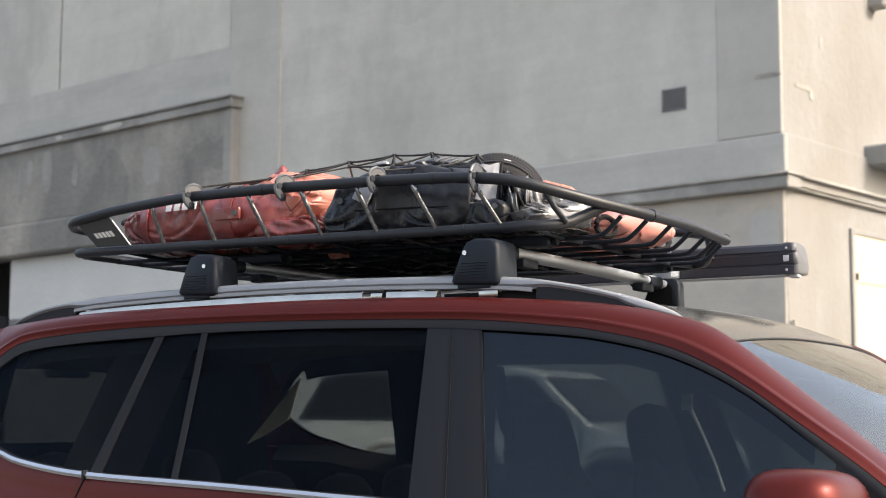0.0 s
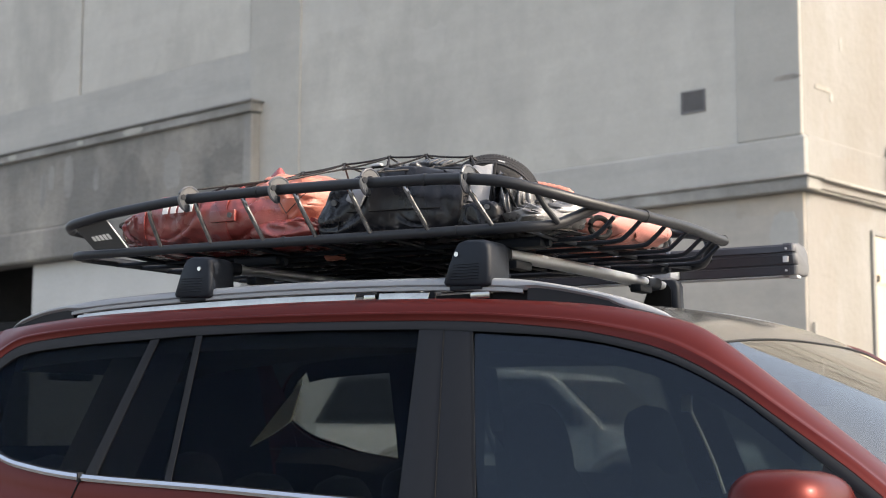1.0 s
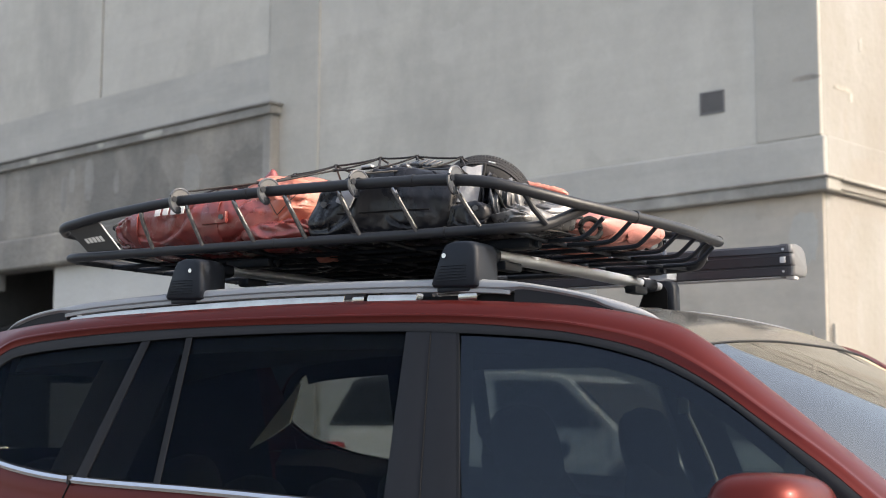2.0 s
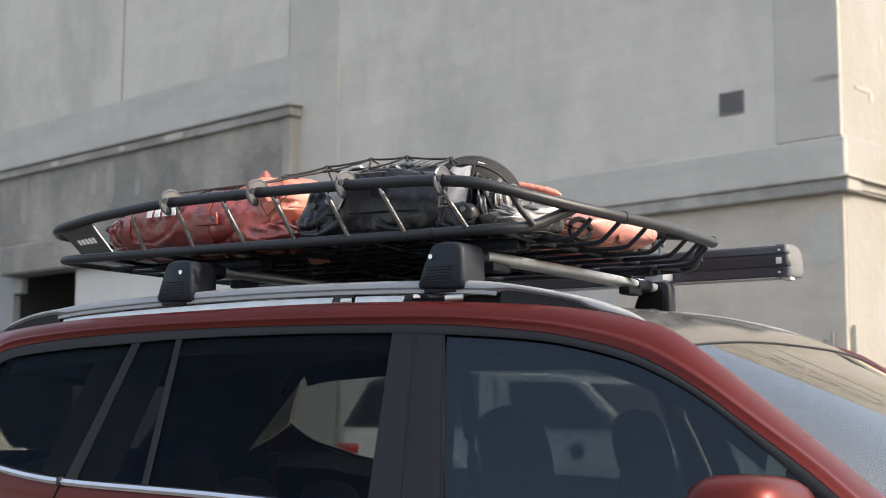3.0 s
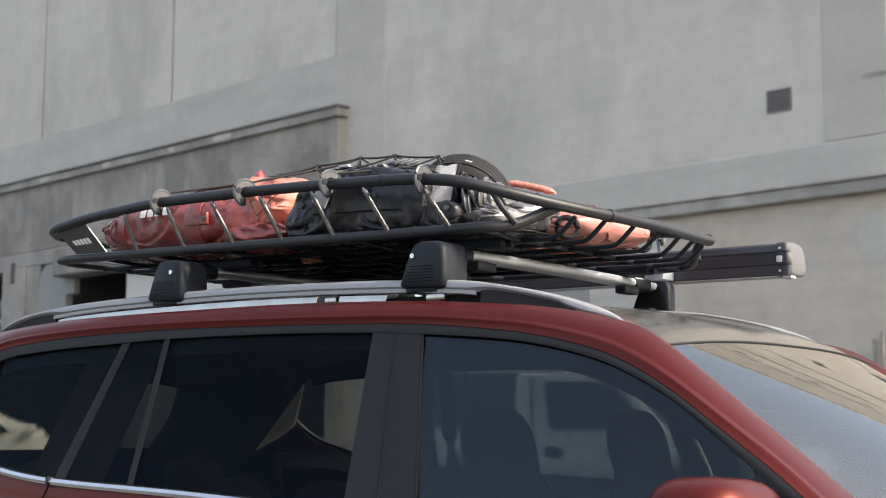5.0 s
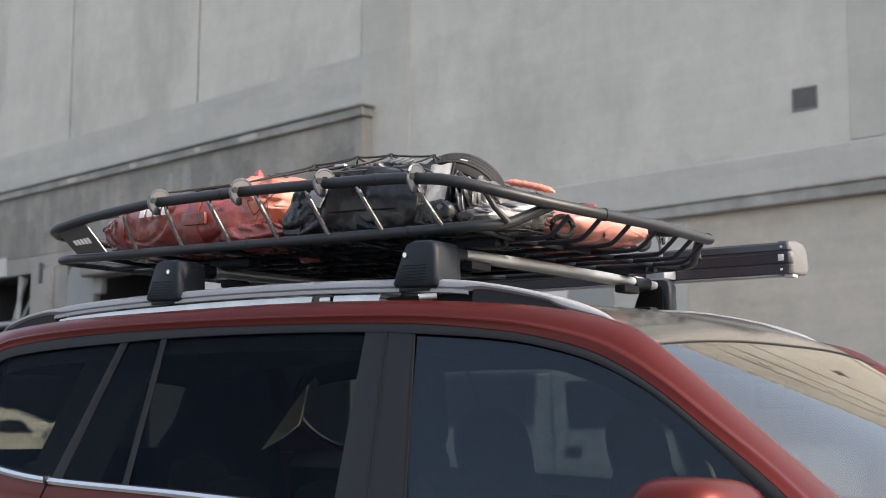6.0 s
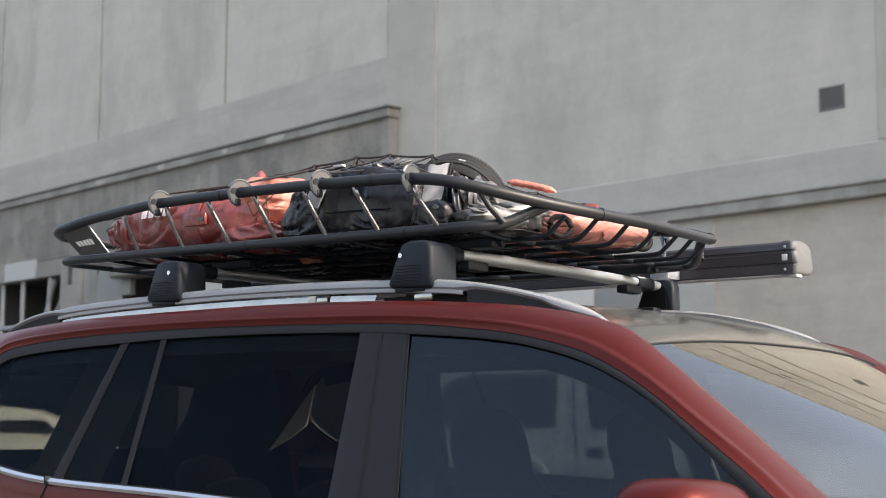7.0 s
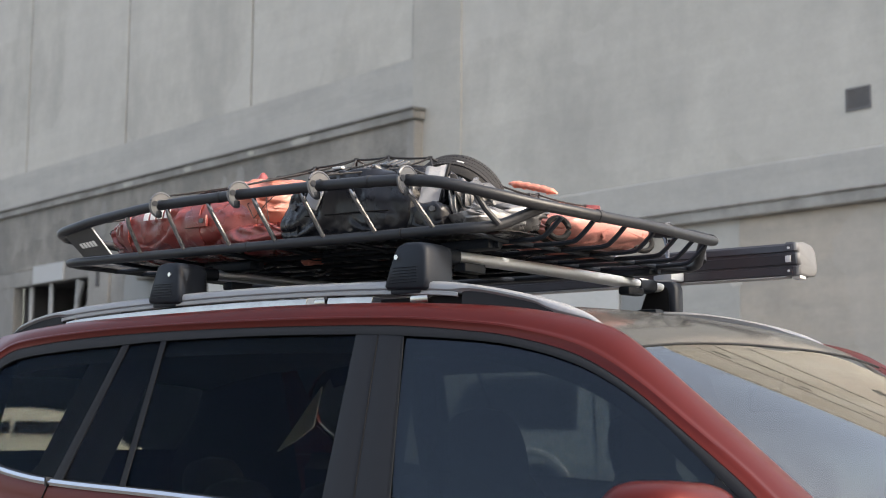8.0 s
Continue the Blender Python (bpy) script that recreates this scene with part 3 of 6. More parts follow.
TTOP = table([(-1.70, 1.47), (-1.65, 1.55), (-1.60, 1.602), (-1.55, 1.637), (-1.48, 1.659), (-1.265, 1.678), (-0.954, 1.689), (-0.521, 1.690), (0.037, 1.677), (0.341, 1.651), (0.486, 1.629), (0.632, 1.594), (0.740, 1.551), (0.843, 1.496), (0.946, 1.431), (1.085, 1.343), (1.15, 1.298), (1.25, 1.222), (1.36, 1.130)])
EDGE_Z = table([(-2.45, 1.53), (-2.2, 1.62), (-1.95, 1.672), (-1.69, 1.706), (-1.29, 1.738), (-0.76, 1.747), (-0.36, 1.748), (0.0, 1.739), (0.26, 1.723), (0.45, 1.704), (0.60, 1.676), (0.70, 1.647), (0.78, 1.601), (0.9, 1.515), (1.05, 1.404), (1.2, 1.291), (1.35, 1.178), (1.5, 1.063)])
EDGE_Y = table([(-2.45, 0.60), (-2.0, 0.645), (-1.5, 0.658), (0.45, 0.658), (0.70, 0.664), (0.78, 0.674), (0.9, 0.690), (1.05, 0.710), (1.2, 0.732), (1.35, 0.756), (1.5, 0.781)])
BELT = table([(-2.5, 1.30), (-2.0, 1.318), (-1.6, 1.318), (-1.442, 1.316), (-1.331, 1.296), (-1.062, 1.272), (-0.549, 1.253), (-0.112, 1.234), (0.5, 1.213), (1.0, 1.196), (1.5, 1.16), (2.0, 1.06), (2.3, 0.98)])
PLAN = table([(-2.6, 0.86), (-2.3, 0.945), (-1.8, 0.975), (-1.0, 0.985), (0.5, 0.985), (1.4, 0.975), (1.9, 0.945), (2.2, 0.87), (2.38, 0.74)])


def tail_x(z):
    """Where the raked tail ends at a height."""
    return float(np.interp(z, (1.22, 1.31, 1.44, 1.61), (-2.46, -2.41, -2.24, -2.12)))


def yside(z):
    """Half the width of the glasshouse at a height."""
    return 0.889 - 0.44 * (z - 1.271)


def span(a, b, n):
    return [a + (b - a) * k / n for k in range(n + 1)]


suv = thing("sport_utility_vehicle", (0, 0, 0), "dark red sport utility vehicle with silver roof rails, parked", "car")


def lower_section(x, s):
    hw = PLAN(x)
    zb = BELT(x)
    yb = min(yside(zb), hw - 0.03)
    return [Vector((x, s * yy, zz)) for yy, zz in ((hw * 0.80, 0.26), (hw * 0.93, 0.30), (hw * 0.985, 0.48), (hw, 0.70), (hw * 0.995, min(0.92, zb - 0.14)), (hw * 0.985, (min(0.92, zb - 0.14) + zb - 0.085) / 2), (yb + 0.012, zb - 0.085), (yb + 0.010, zb - 0.055), (yb + 0.005, zb - 0.018), (yb - 0.004, zb))]


for s in (-1, 1):
    part("side_panel", shell([lower_section(x, s) for x in span(-2.55, 2.34, 70)], 0.02), M_RED, suv)
    # roof side and windscreen pillar
    rows = []
    for x in span(-1.66, 1.36, 90):
        t, e, ey = TTOP(x), EDGE_Z(x), EDGE_Y(x)
        a, b = Vector((x, yside(t), t)), Vector((x, ey, e))
        nrm = Vector((0, (b - a).z, -(b - a).y)).normalized()
        row = []
        for k in range(21):
            u = k / 20
            p = a.lerp(b, u) + nrm * (0.016 * math.sin(math.pi * u) ** 0.8 + 0.004 + 0.006 * math.exp(-((u - 0.17) / 0.055) ** 2))
            row.append(Vector((p.x, s * p.y, p.z)))
        row.append(Vector((x, s * (ey - 0.03), e - 0.012)))
        rows.append(row)
    part("roof_side", shell(rows, 0.012), M_RED, suv)
    # rear quarter over and behind the last window
    rows = []
    for q in span(0, 1, 24):
        row = []
        for k in range(13):
            u = k / 12
            x = -1.655 + (tail_x(1.31 + 0.30 * u) + 1.655) * (1 - q)
            b, e, ey = BELT(x), EDGE_Z(x), EDGE_Y(x)
            z = b + (e - b) * u
            y = (yside(b) - 0.004) * (1 - u) + ey * u + 0.03 * math.sin(math.pi * u)
            y *= 1 - 0.09 * max(0, (-x - 1.9) / 0.55) ** 2
            row.append(Vector((x, s * y, z)))
        rows.append(row)
    part("rear_quarter", shell(rows, 0.012), M_RED, suv)
    part("rear_quarter", shell([[Vector((x, s * (yside(z) + 0.004), z)) for z in span(BELT(x) - 0.004, SILL(x) - 0.006, 4)] for x in span(-1.665, -1.40, 16)], 0.01), M_RED, suv)
    # black mouldings, pillars
    part("upper_moulding", shell([[Vector((x, s * (yside(z) + 0.005 * math.sin(math.pi * (0.15 + 0.7 * u))), z)) for u in span(0, 1, 4) for z in (GTOP(x) + 0.002 + (TTOP(x) - GTOP(x)) * u,)] for x in span(-1.66, 1.2, 90)], 0.008), M_TRIM, suv, "satin black window moulding")

    def upright(name, b0, b1, t0, t1, proud, material, label=""):
        rows = []
        for k in range(13):
            v = k / 12
            row = []
            for u in (0, 0.05, 0.5, 0.95, 1):
                x = (b0 + (b1 - b0) * u) * (1 - v) + (t0 + (t1 - t0) * u) * v
                z = (SILL(x) + 0.002) * (1 - v) + (GTOP(x) + 0.002) * v
                off = proud if 0 < u < 1 else proud - 0.001
                row.append(Vector((x, s * (yside(z) + off), z)))
            rows.append(row)
        return part(name, shell(rows, 0.006), material, suv, label)

    upright("rear_pillar_trim", -1.050, -1.006, -0.974, -0.940, 0.0, M_DIVIDER)
    upright("window_divider", -0.744, -0.720, -0.802, -0.778, 0.001, M_DIVIDER, "slim window divider")
    upright("middle_pillar", 0.025, 0.1305, -0.040, 0.0365, 0.001, M_PILLAR, "black middle pillar")
    upright("middle_pillar", 0.1305, 0.236, 0.0365, 0.115, 0.001, M_PILLAR, "black middle pillar")
    upright("window_divider", 0.236, 0.246, 0.115, 0.124, 0.0, M_DIVIDER)
    part("door_gap", tubed([Vector((0.1305 + (0.0365 - 0.1305) * v, s * (yside(z) + 0.0005), z)) for v, z in ((q, SILL(0.13) + 0.002 + (GTOP(0.04) - SILL(0.13)) * q) for q in span(0, 1, 6))], 0.0022, 6), M_CABIN, suv)
    rows = [[Vector(((0.05 + 0.16 * u) * (1 - v) + (-0.02 + 0.115 * u) * v, s * (yside(1.25 + 0.40 * v) - 0.010), 1.25 + 0.40 * v)) for u in span(0, 1, 3)] for v in span(0, 1, 8)]
    part("pillar_backing", shell(rows, 0.006), M_CABIN, suv)
    rows = [[Vector((x, s * (yside(z) + 0.002), z)) for z in span(SILL(x), max(GTOP(x), SILL(x) + 0.004), 5)] for x in span(1.055, 1.24, 8)]
    part("sail_panel", shell(rows, 0.006), M_PILLAR, suv)

    def pane(name, b0, b1, t0, t1, material, label):
        rows = []
        for k in range(13):
            v = k / 12
            row = []
            for u in span(0, 1, 24):
                x = (b0 + (b1 - b0) * u) * (1 - v) + (t0 + (t1 - t0) * u) * v
                z = (SILL(x) - 0.004) * (1 - v) + GTOP(x) * v
                row.append(Vector((x, s * (yside(z) - 0.006 + 0.004 * math.sin(math.pi * v)), z)))
            rows.append(row)
        ob = part(name, shell(rows, 0.0035), material, suv, label)
        ob.visible_shadow = False

    pane("rear_quarter_window", -1.655, -1.03, -1.655, -0.96, G_REAR, "dark privacy glass")
    pane("rear_door_window", -1.02, -0.735, -0.95, -0.79, G_REAR, "dark privacy glass")
    pane("rear_door_window", -0.73, 0.05, -0.785, -0.02, G_REAR, "dark privacy glass")
    pane("front_door_window", 0.225, 1.12, 0.105, 1.10, G_FRONT, "lightly tinted glass")
    # bright strip under the windows
    rows = []
    for x in span(-1.662, 1.2, 80):
        z = SILL(x)
        y = yside(z)
        rows.append([Vector((x, s * (y - 0.006), z + 0.004)), Vector((x, s * (y + 0.010), z + 0.002)), Vector((x, s * (y + 0.016), z - 0.007)), Vector((x, s * (y + 0.012), z - 0.016)), Vector((x, s * (y - 0.004), z - 0.018))])
    part("window_strip", shell(rows, 0.003), M_CHROME, suv, "satin chrome strip")
    z = SILL(-1.06)
    part("strip_joint", boxed((-1.063, s * (yside(z) + 0.008) - 0.010, z - 0.02), (-1.057, s * (yside(z) + 0.008) + 0.010, z + 0.006)), M_TRIM, suv)

    # door seam below the strip
    seam = []
    for z in span(1.262, 1.150, 8):
        x = -1.060 - 0.5 * (1.262 - z)
        zb = BELT(x)
        q = sorted((p.z, abs(p.y)) for p in lower_section(x, s))
        seam.append(Vector((x, s * (float(np.interp(z, [a for a, _ in q], [b for _, b in q])) + 0.0005), z)))
    part("door_seam", tubed(seam, 0.0026, 6), M_CABIN, suv)
    # roof rail: arched bar, dark end caps
    RT = table([(-1.685, 1.722), (-1.63, 1.745), (-1.53, 1.771), (-1.40, 1.786), (-1.26, 1.797), (-0.96, 1.807), (-0.6, 1.812), (-0.2, 1.807), (0.13, 1.793), (0.30, 1.770), (0.45, 1.737), (0.54, 1.709), (0.595, 1.686), (0.63, 1.662)])
    rows = []
    for x in span(-1.685, 0.625, 80):
        z = RT(x)
        e = max(0.0, min(1.0, (x + 1.44) / 0.10, (0.27 - x) / 0.10))
        e = e * e * (3 - 2 * e)
        full = max(0.0, min(1.0, (x - 0.45) / 0.05))
        tip = max(0.3, min(1.0, (x + 1.69) / 0.05, (0.63 - x) / 0.10))
        h, w = (0.017 + 0.017 * e) * tip, 0.026 * tip
        h = h * (1 - full) + max(0.012, z - EDGE_Z(x) + 0.004) * full
        rows.append([Vector((x, s * 0.60 + s * a * w, z - h / 2 + b * h / 2)) for a, b in ((-0.9, -0.7), (-0.9, 0.6), (-0.6, 1), (0.45, 1), (0.85, 0.8), (1, 0.45), (1, -0.15), (0.9, -0.25), (0.72, -1), (-0.6, -1))])
    bm = bmesh.new()
    V = grid(bm, rows, close_v=True)
    bm.faces.new(V[0])
    bm.faces.new(V[-1][::-1])
    rail = part("roof_rail", bm, M_RAIL, suv, "silver anodised raised roof rail", 40)
    # polished lower strip along the outer face
    rows = [[Vector((x, s * (0.60 + a), RT(x) + b)) for a, b in ((0.0235, -0.0240), (0.0262, -0.0260), (0.0262, -0.0340), (0.0235, -0.0360))] for x in span(-1.40, 0.215, 60)]
    part("rail_bead", shell(rows, 0.002), M_RAIL, rail)
    rows = [[Vector((x, s * (0.60 + a), (RT(x) - 0.0385) * (1 - b) + (EDGE_Z(x) + 0.004) * b)) for a, b in ((0.0205, 0), (0.0245, 0.12), (0.0275, 0.6), (0.0285, 1.0))] for x in span(-1.375, 0.222, 60)]
    for k0, k1 in ((0, 41), (43, 50)):
        part("polished_strip", shell(rows[k0:k1], 0.002), M_POLISHED, rail, "polished lower strip")
    part("rail_backing", boxed((-0.06, s * 0.60 - 0.006, 1.728), (0.225, s * 0.60 + 0.006, 1.756), 0.002), M_CABIN, rail)
    # small bright blocks between rail and roof
    part("rail_bright_block", boxed((0.055, s * 0.612 - 0.012, 1.740), (0.115, s * 0.612 + 0.014, 1.760), 0.005), M_POLISHED, rail, "small bright block under the rail")
    part("rail_bright_block", boxed((-0.285, s * 0.612 - 0.012, 1.747), (-0.245, s * 0.612 + 0.016, 1.766), 0.004, m=None), M_POLISHED, rail, "small bright block under the rail")
    for x0, x1 in ((-1.665, -1.395), (0.225, 0.50)):
        rows = []
        for x in span(x0, x1, 14):
            zt, zb = RT(x) - 0.012, EDGE_Z(x) - 0.004
            zt = max(zt, zb + 0.003)
            rows.append([Vector((x, s * (0.60 + a), z)) for a, z in ((0.019, zt), (0.024, zb), (-0.02, zb + 0.01), (-0.02, zt))])
        bm = bmesh.new()
        V = grid(bm, rows, close_v=True)
        bm.faces.new(V[0])
        bm.faces.new(V[-1][::-1])
        part("rail_end_cap", bm, M_TRIM, rail, "dark grey plastic end cap")
    bm = boxed((-0.25, s * 0.60 - 0.012, 1.735), (-0.20, s * 0.60 + 0.012, 1.785), 0.006)
    part("rail_bracket", bm, M_TRIM, rail, "dark bracket")
    bm = boxed((-1.12, s * 0.60 - 0.015, 1.735), (-1.09, s * 0.60 + 0.015, 1.775), 0.005)
    part("rail_bracket", bm, M_TRIM, rail)

# roof with a gentle crown; header bowed forwards
def header_x(y):
    return 0.785 - 0.032 * (y / 0.655) ** 2


crown = table([(-2.5, 0.03), (-0.6, 0.03), (-0.2, 0.034), (0.15, 0.042), (0.45, 0.042), (0.62, 0.043), (0.78, 0.047), (0.9, 0.05)])


def roof_pt(u, v, drop=0.0, inset=0.0):
    ymax = 0.65 - inset
    yy = ymax * v
    x = -2.17 + (header_x(yy) - inset + 2.17) * u
    e = EDGE_Z(x)
    yy = min(ymax, EDGE_Y(x) - 0.02) * v
    return Vector((x, yy, e - 0.012 + crown(x) * (1 - abs(v) ** 2.4) - drop))


rows = [[roof_pt(u, v) for v in span(-1, 1, 28)] for u in span(0, 1, 50)]
part("roof_panel", shell(rows, 0.008), M_ROOFGLASS, suv, "glossy black roof")
rows = [[roof_pt(u, v, 0.05, 0.03) for v in span(-1, 1, 16)] for u in span(0.02, 0.98, 30)]
part("headliner", shell(rows, 0.01), M_LINER, suv, "pale cloth headliner")

# windscreen
def screen_pt(u, v):
    """u down from the header, v across."""
    yt, yb = 0.655 * v, 0.775 * v
    top = Vector((header_x(yt) + 0.004, yt, EDGE_Z(header_x(yt)) - 0.012 + crown(header_x(yt)) * (1 - abs(v) ** 2.4)))
    bot = Vector((1.66 - 0.16 * v * v, yb, 1.105 - 0.048 * abs(v) ** 3))
    p = top.lerp(bot, u)
    bow = math.sin(math.pi * u) * (1 - 0.75 * abs(v) ** 4)
    p.z += 0.022 * bow
    p.x += 0.008 * bow
    return p


ob = part("windscreen", shell([[screen_pt(u, v) for v in span(-1, 1, 40)] for u in span(0, 1, 30)], 0.005), G_SCREEN, suv, "clear windscreen")
ob.visible_shadow = False
bm = bmesh.new()
tube(bm, [screen_pt(0, v) + Vector((-0.001, 0, 0.002)) for v in span(-1, 1, 30)], 0.0025, 6)
part("windscreen_seal", bm, M_TRIM, suv)
for s in (-1, 1):
    part("windscreen_seal", tubed([screen_pt(u, s) + Vector((0, s * 0.006, 0.0)) for u in span(0, 1, 16)], 0.007, 6), M_TRIM, suv)

# bonnet, tail, bumpers: plain but whole
rows = [[Vector((x, PLAN(x) * v * 0.94, BELT(x) - 0.01 + 0.055 * (1 - v * v))) for v in span(-1, 1, 14)] for x in span(1.40, 2.3, 12)]
part("bonnet", shell(rows, 0.01), M_RED, suv)
bm = boxed((2.20, -0.72, 0.30), (2.40, 0.72, 0.60), 0.06)
part("front_bumper", bm, M_TRIM, suv, "black lower bumper")
part("grille", boxed((2.22, -0.45, 0.62), (2.36, 0.45, 0.90), 0.03), M_TRIM, suv)
for s in (-1, 1):
    part("headlight", boxed((2.12, s * 0.66 - 0.18, 0.78), (2.32, s * 0.66 + 0.14, 0.92), 0.04), M_LAMP, suv)
    part("tail_light", boxed((-2.62, s * 0.72 - 0.16, 0.98), (-2.45, s * 0.72 + 0.12, 1.12), 0.03), M_TAIL, suv)
def tail_pt(u, v):
    z = 0.32 + 1.32 * u
    x = -2.42 - 0.2 * math.sin(math.pi * min(1, u * 1.2)) ** 0.7 * (1 - 0.35 * u)
    if z > 1.25:
        x = tail_x(z) - 0.03
    return Vector((x, 0.86 * v * (1 - 0.24 * u ** 2), z))


part("tailgate", shell([[tail_pt(u, v) for v in span(-1, 1, 12)] for u in span(0, 0.74, 14)], 0.015), M_RED, suv)
for v0, v1 in ((-1, -0.965), (0.965, 1)):
    part("tailgate_pillar", shell([[tail_pt(u, v) for v in span(v0, v1, 3)] for u in span(0.735, 1, 6)], 0.015), M_PILLAR, suv)
bm = bmesh.new()
grid(bm, [[tail_pt(u, v) + Vector((0.05, 0, 0)) for v in span(-1.08, 1.08, 8)] for u in span(0.1, 0.762, 8)])
part("tailgate_lining", bm, M_CABIN, suv)
ob = part("rear_window", shell([[tail_pt(u, v) for v in span(-0.968, 0.968, 12)] for u in span(0.73, 1, 6)], 0.004), G_TAIL, suv, "very dark privacy glass")
ob.visible_shadow = False
part("brake_light", boxed((-2.26, 0.06, 1.575), (-2.17, 0.24, 1.628), 0.018), M_CABIN, suv, "dark high brake light housing")
part("rear_bumper", boxed((-2.68, -0.80, 0.34), (-2.45, 0.80, 0.62), 0.06), M_TRIM, suv, "black rear bumper")
part("underbody", boxed((-2.4, -0.80, 0.24), (2.2, 0.80, 0.34), 0.03), M_CABIN, suv)


def wheel(parent, x, y, r=0.39, w=0.24, rim_mat=M_BAR):
    bm = bmesh.new()
    prof = [(0.62, -0.5), (0.80, -0.54), (0.95, -0.48), (1.0, -0.32), (1.0, 0.32), (0.95, 0.48), (0.80, 0.54), (0.62, 0.5)]
    grid(bm, [[Vector((x + r * q * math.cos(a), y + w * k, r + r * q * math.sin(a))) for q, k in prof] for a in span(0, 2 * math.pi, 40)[:-1]], close_u=True, close_v=True)
    ty = part("wheel", bm, M_RUBBER, parent, "black tyre on a silver rim")
    bm = bmesh.new()
    for k in range(10):
        a = 2 * math.pi * k / 10
        box(bm, (-0.02, -0.03, 0.05 * r), (0.02, 0.03, 0.60 * r), 0.006, 1, Matrix.Translation((x, y + math.copysign(w * 0.38, y), r)) @ Matrix.Rotation(a, 4, "Y"))
    bmesh.ops.create_cone(bm, cap_ends=True, segments=24, radius1=0.62 * r, radius2=0.62 * r, depth=w * 0.6, matrix=Matrix.Translation((x, y, r)) @ Matrix.Rotation(math.pi / 2, 4, "X"))
    part("rim", bm, rim_mat, ty, "silver spoked rim")


for x in (1.47, -1.51):
    for s in (-1, 1):
        wheel(suv, x, s * 0.87)

# cabin
for s in (-1, 1):
    bm = bmesh.new()
    grid(bm, [[Vector((x, s * (yside(TTOP(x)) * (1 - u) + EDGE_Y(x) * u - 0.03), TTOP(x) * (1 - u) + EDGE_Z(x) * u - 0.012)) for u in span(0, 1, 4)] for x in span(-1.64, 1.2, 50)])
    part("roof_side_lining", bm, M_LINER, suv)
    bm = bmesh.new()
    grid(bm, [[Vector((x, s * (yside(z) - 0.026), z)) for z in (GTOP(x) + 0.02, GTOP(x) - 0.015, GTOP(x) - 0.045)] for x in span(-1.5, 1.0, 40)])
    part("window_lining", bm, M_CABIN, suv)
    bm = bmesh.new()
    grid(bm, [[Vector((x, s * (0.80 - 0.27 * (z - 0.9)), z)) for z in span(0.9, EDGE_Z(-1.9) - 0.02, 12) for x in (-1.66 + (tail_x(z) + 0.02 + 1.66) * q,)] for q in span(0, 1, 8)])
    part("rear_lining", bm, M_CABIN, suv)
    if s < 0:
        continue
    # pale trim wedge behind the last window on the driver's side
    bm = bmesh.new()
    prism(bm, [Vector((x, s * (1.031 - 0.27 * z), z)) for x, z in ((-1.745, 1.325), (-1.44, 1.578), (-1.522, 1.424), (-1.62, 1.374))], (0, s * 0.004, 0), (0, -s * 0.004, 0))
    part("pillar_trim", bm, M_TRIMPALE, suv, "pale beige trim behind the rear side window")
# broad lining behind the rear pillar on the near side, deeper towards the front
bm = bmesh.new()
grid(bm, [[Vector((-1.197 + 0.070 * u + (0.252 - 0.010 * u) * k, -(yside(1.25 + 0.40 * u) - 0.03 - 0.06 * k - 0.01 * math.sin(math.pi * k)), 1.25 + 0.40 * u)) for k in span(0, 1, 6)] for u in span(0, 1, 5)])
part("pillar_lining", bm, M_CABIN, suv, "dark pillar lining")
part("cabin_floor", boxed((-2.3, -0.82, 0.42), (1.5, 0.82, 0.62), 0.02), M_CABIN, suv)
for s in (-1, 1):
    bm = bmesh.new()
    grid(bm, [[Vector((x, s * yy, z)) for yy, z in ((0.80, 0.6), (0.83, 0.9), (0.80, BELT(x) - 0.06), (yside(BELT(x)) - 0.03, BELT(x) - 0.01), (yside(BELT(x)) - 0.024, BELT(x) + 0.004))] for x in span(-1.72, 1.3, 22)])
    part("door_lining", bm, M_CABIN, suv)
    for bx, tx, w in ((-1.08, -1.015, 0.17), (0.155, 0.065, 0.17)):
        if s < 0 and bx < 0:
            continue
        bm = bmesh.new()
        grid(bm, [[Vector((bx + (tx - bx) * u - w / 2 + w * k, s * (yside(1.25 + 0.40 * u) - 0.03 - 0.02 * math.sin(math.pi * k)), 1.25 + 0.40 * u)) for k in span(0, 1, 5)] for u in span(0, 1, 5)])
        part("pillar_lining", bm, M_CABIN, suv, "dark pillar lining")
bm = bmesh.new()
rows = []
for y in span(-0.80, 0.80, 16):
    h = 1.06 + 0.03 * math.exp(-((y - 0.38) / 0.2) ** 2)
    rows.append([Vector((x, y, z)) for x, z in ((1.62, h), (1.35, h + 0.01), (1.12, h - 0.02), (1.02, h - 0.10), (1.05, 0.70))])
grid(bm, rows)
part("dashboard", bm, M_CABIN, suv, "dark dashboard")
bm = bmesh.new()
wm = Matrix.Translation((0.86, 0.38, 1.02)) @ Matrix.Rotation(radians(-65), 4, "Y")
tube(bm, [wm @ Vector((0.19 * math.cos(a), 0.19 * math.sin(a), 0)) for a in span(0, 2 * math.pi, 32)[:-1]], 0.016, 8, closed=True)
box(bm, (-0.05, -0.06, -0.03), (0.05, 0.06, 0.02), 0.015, 2, wm)
box(bm, (-0.02, -0.185, -0.012), (0.02, 0.185, 0.008), 0.004, 1, wm)
part("steering_wheel", bm, M_CABIN, suv)


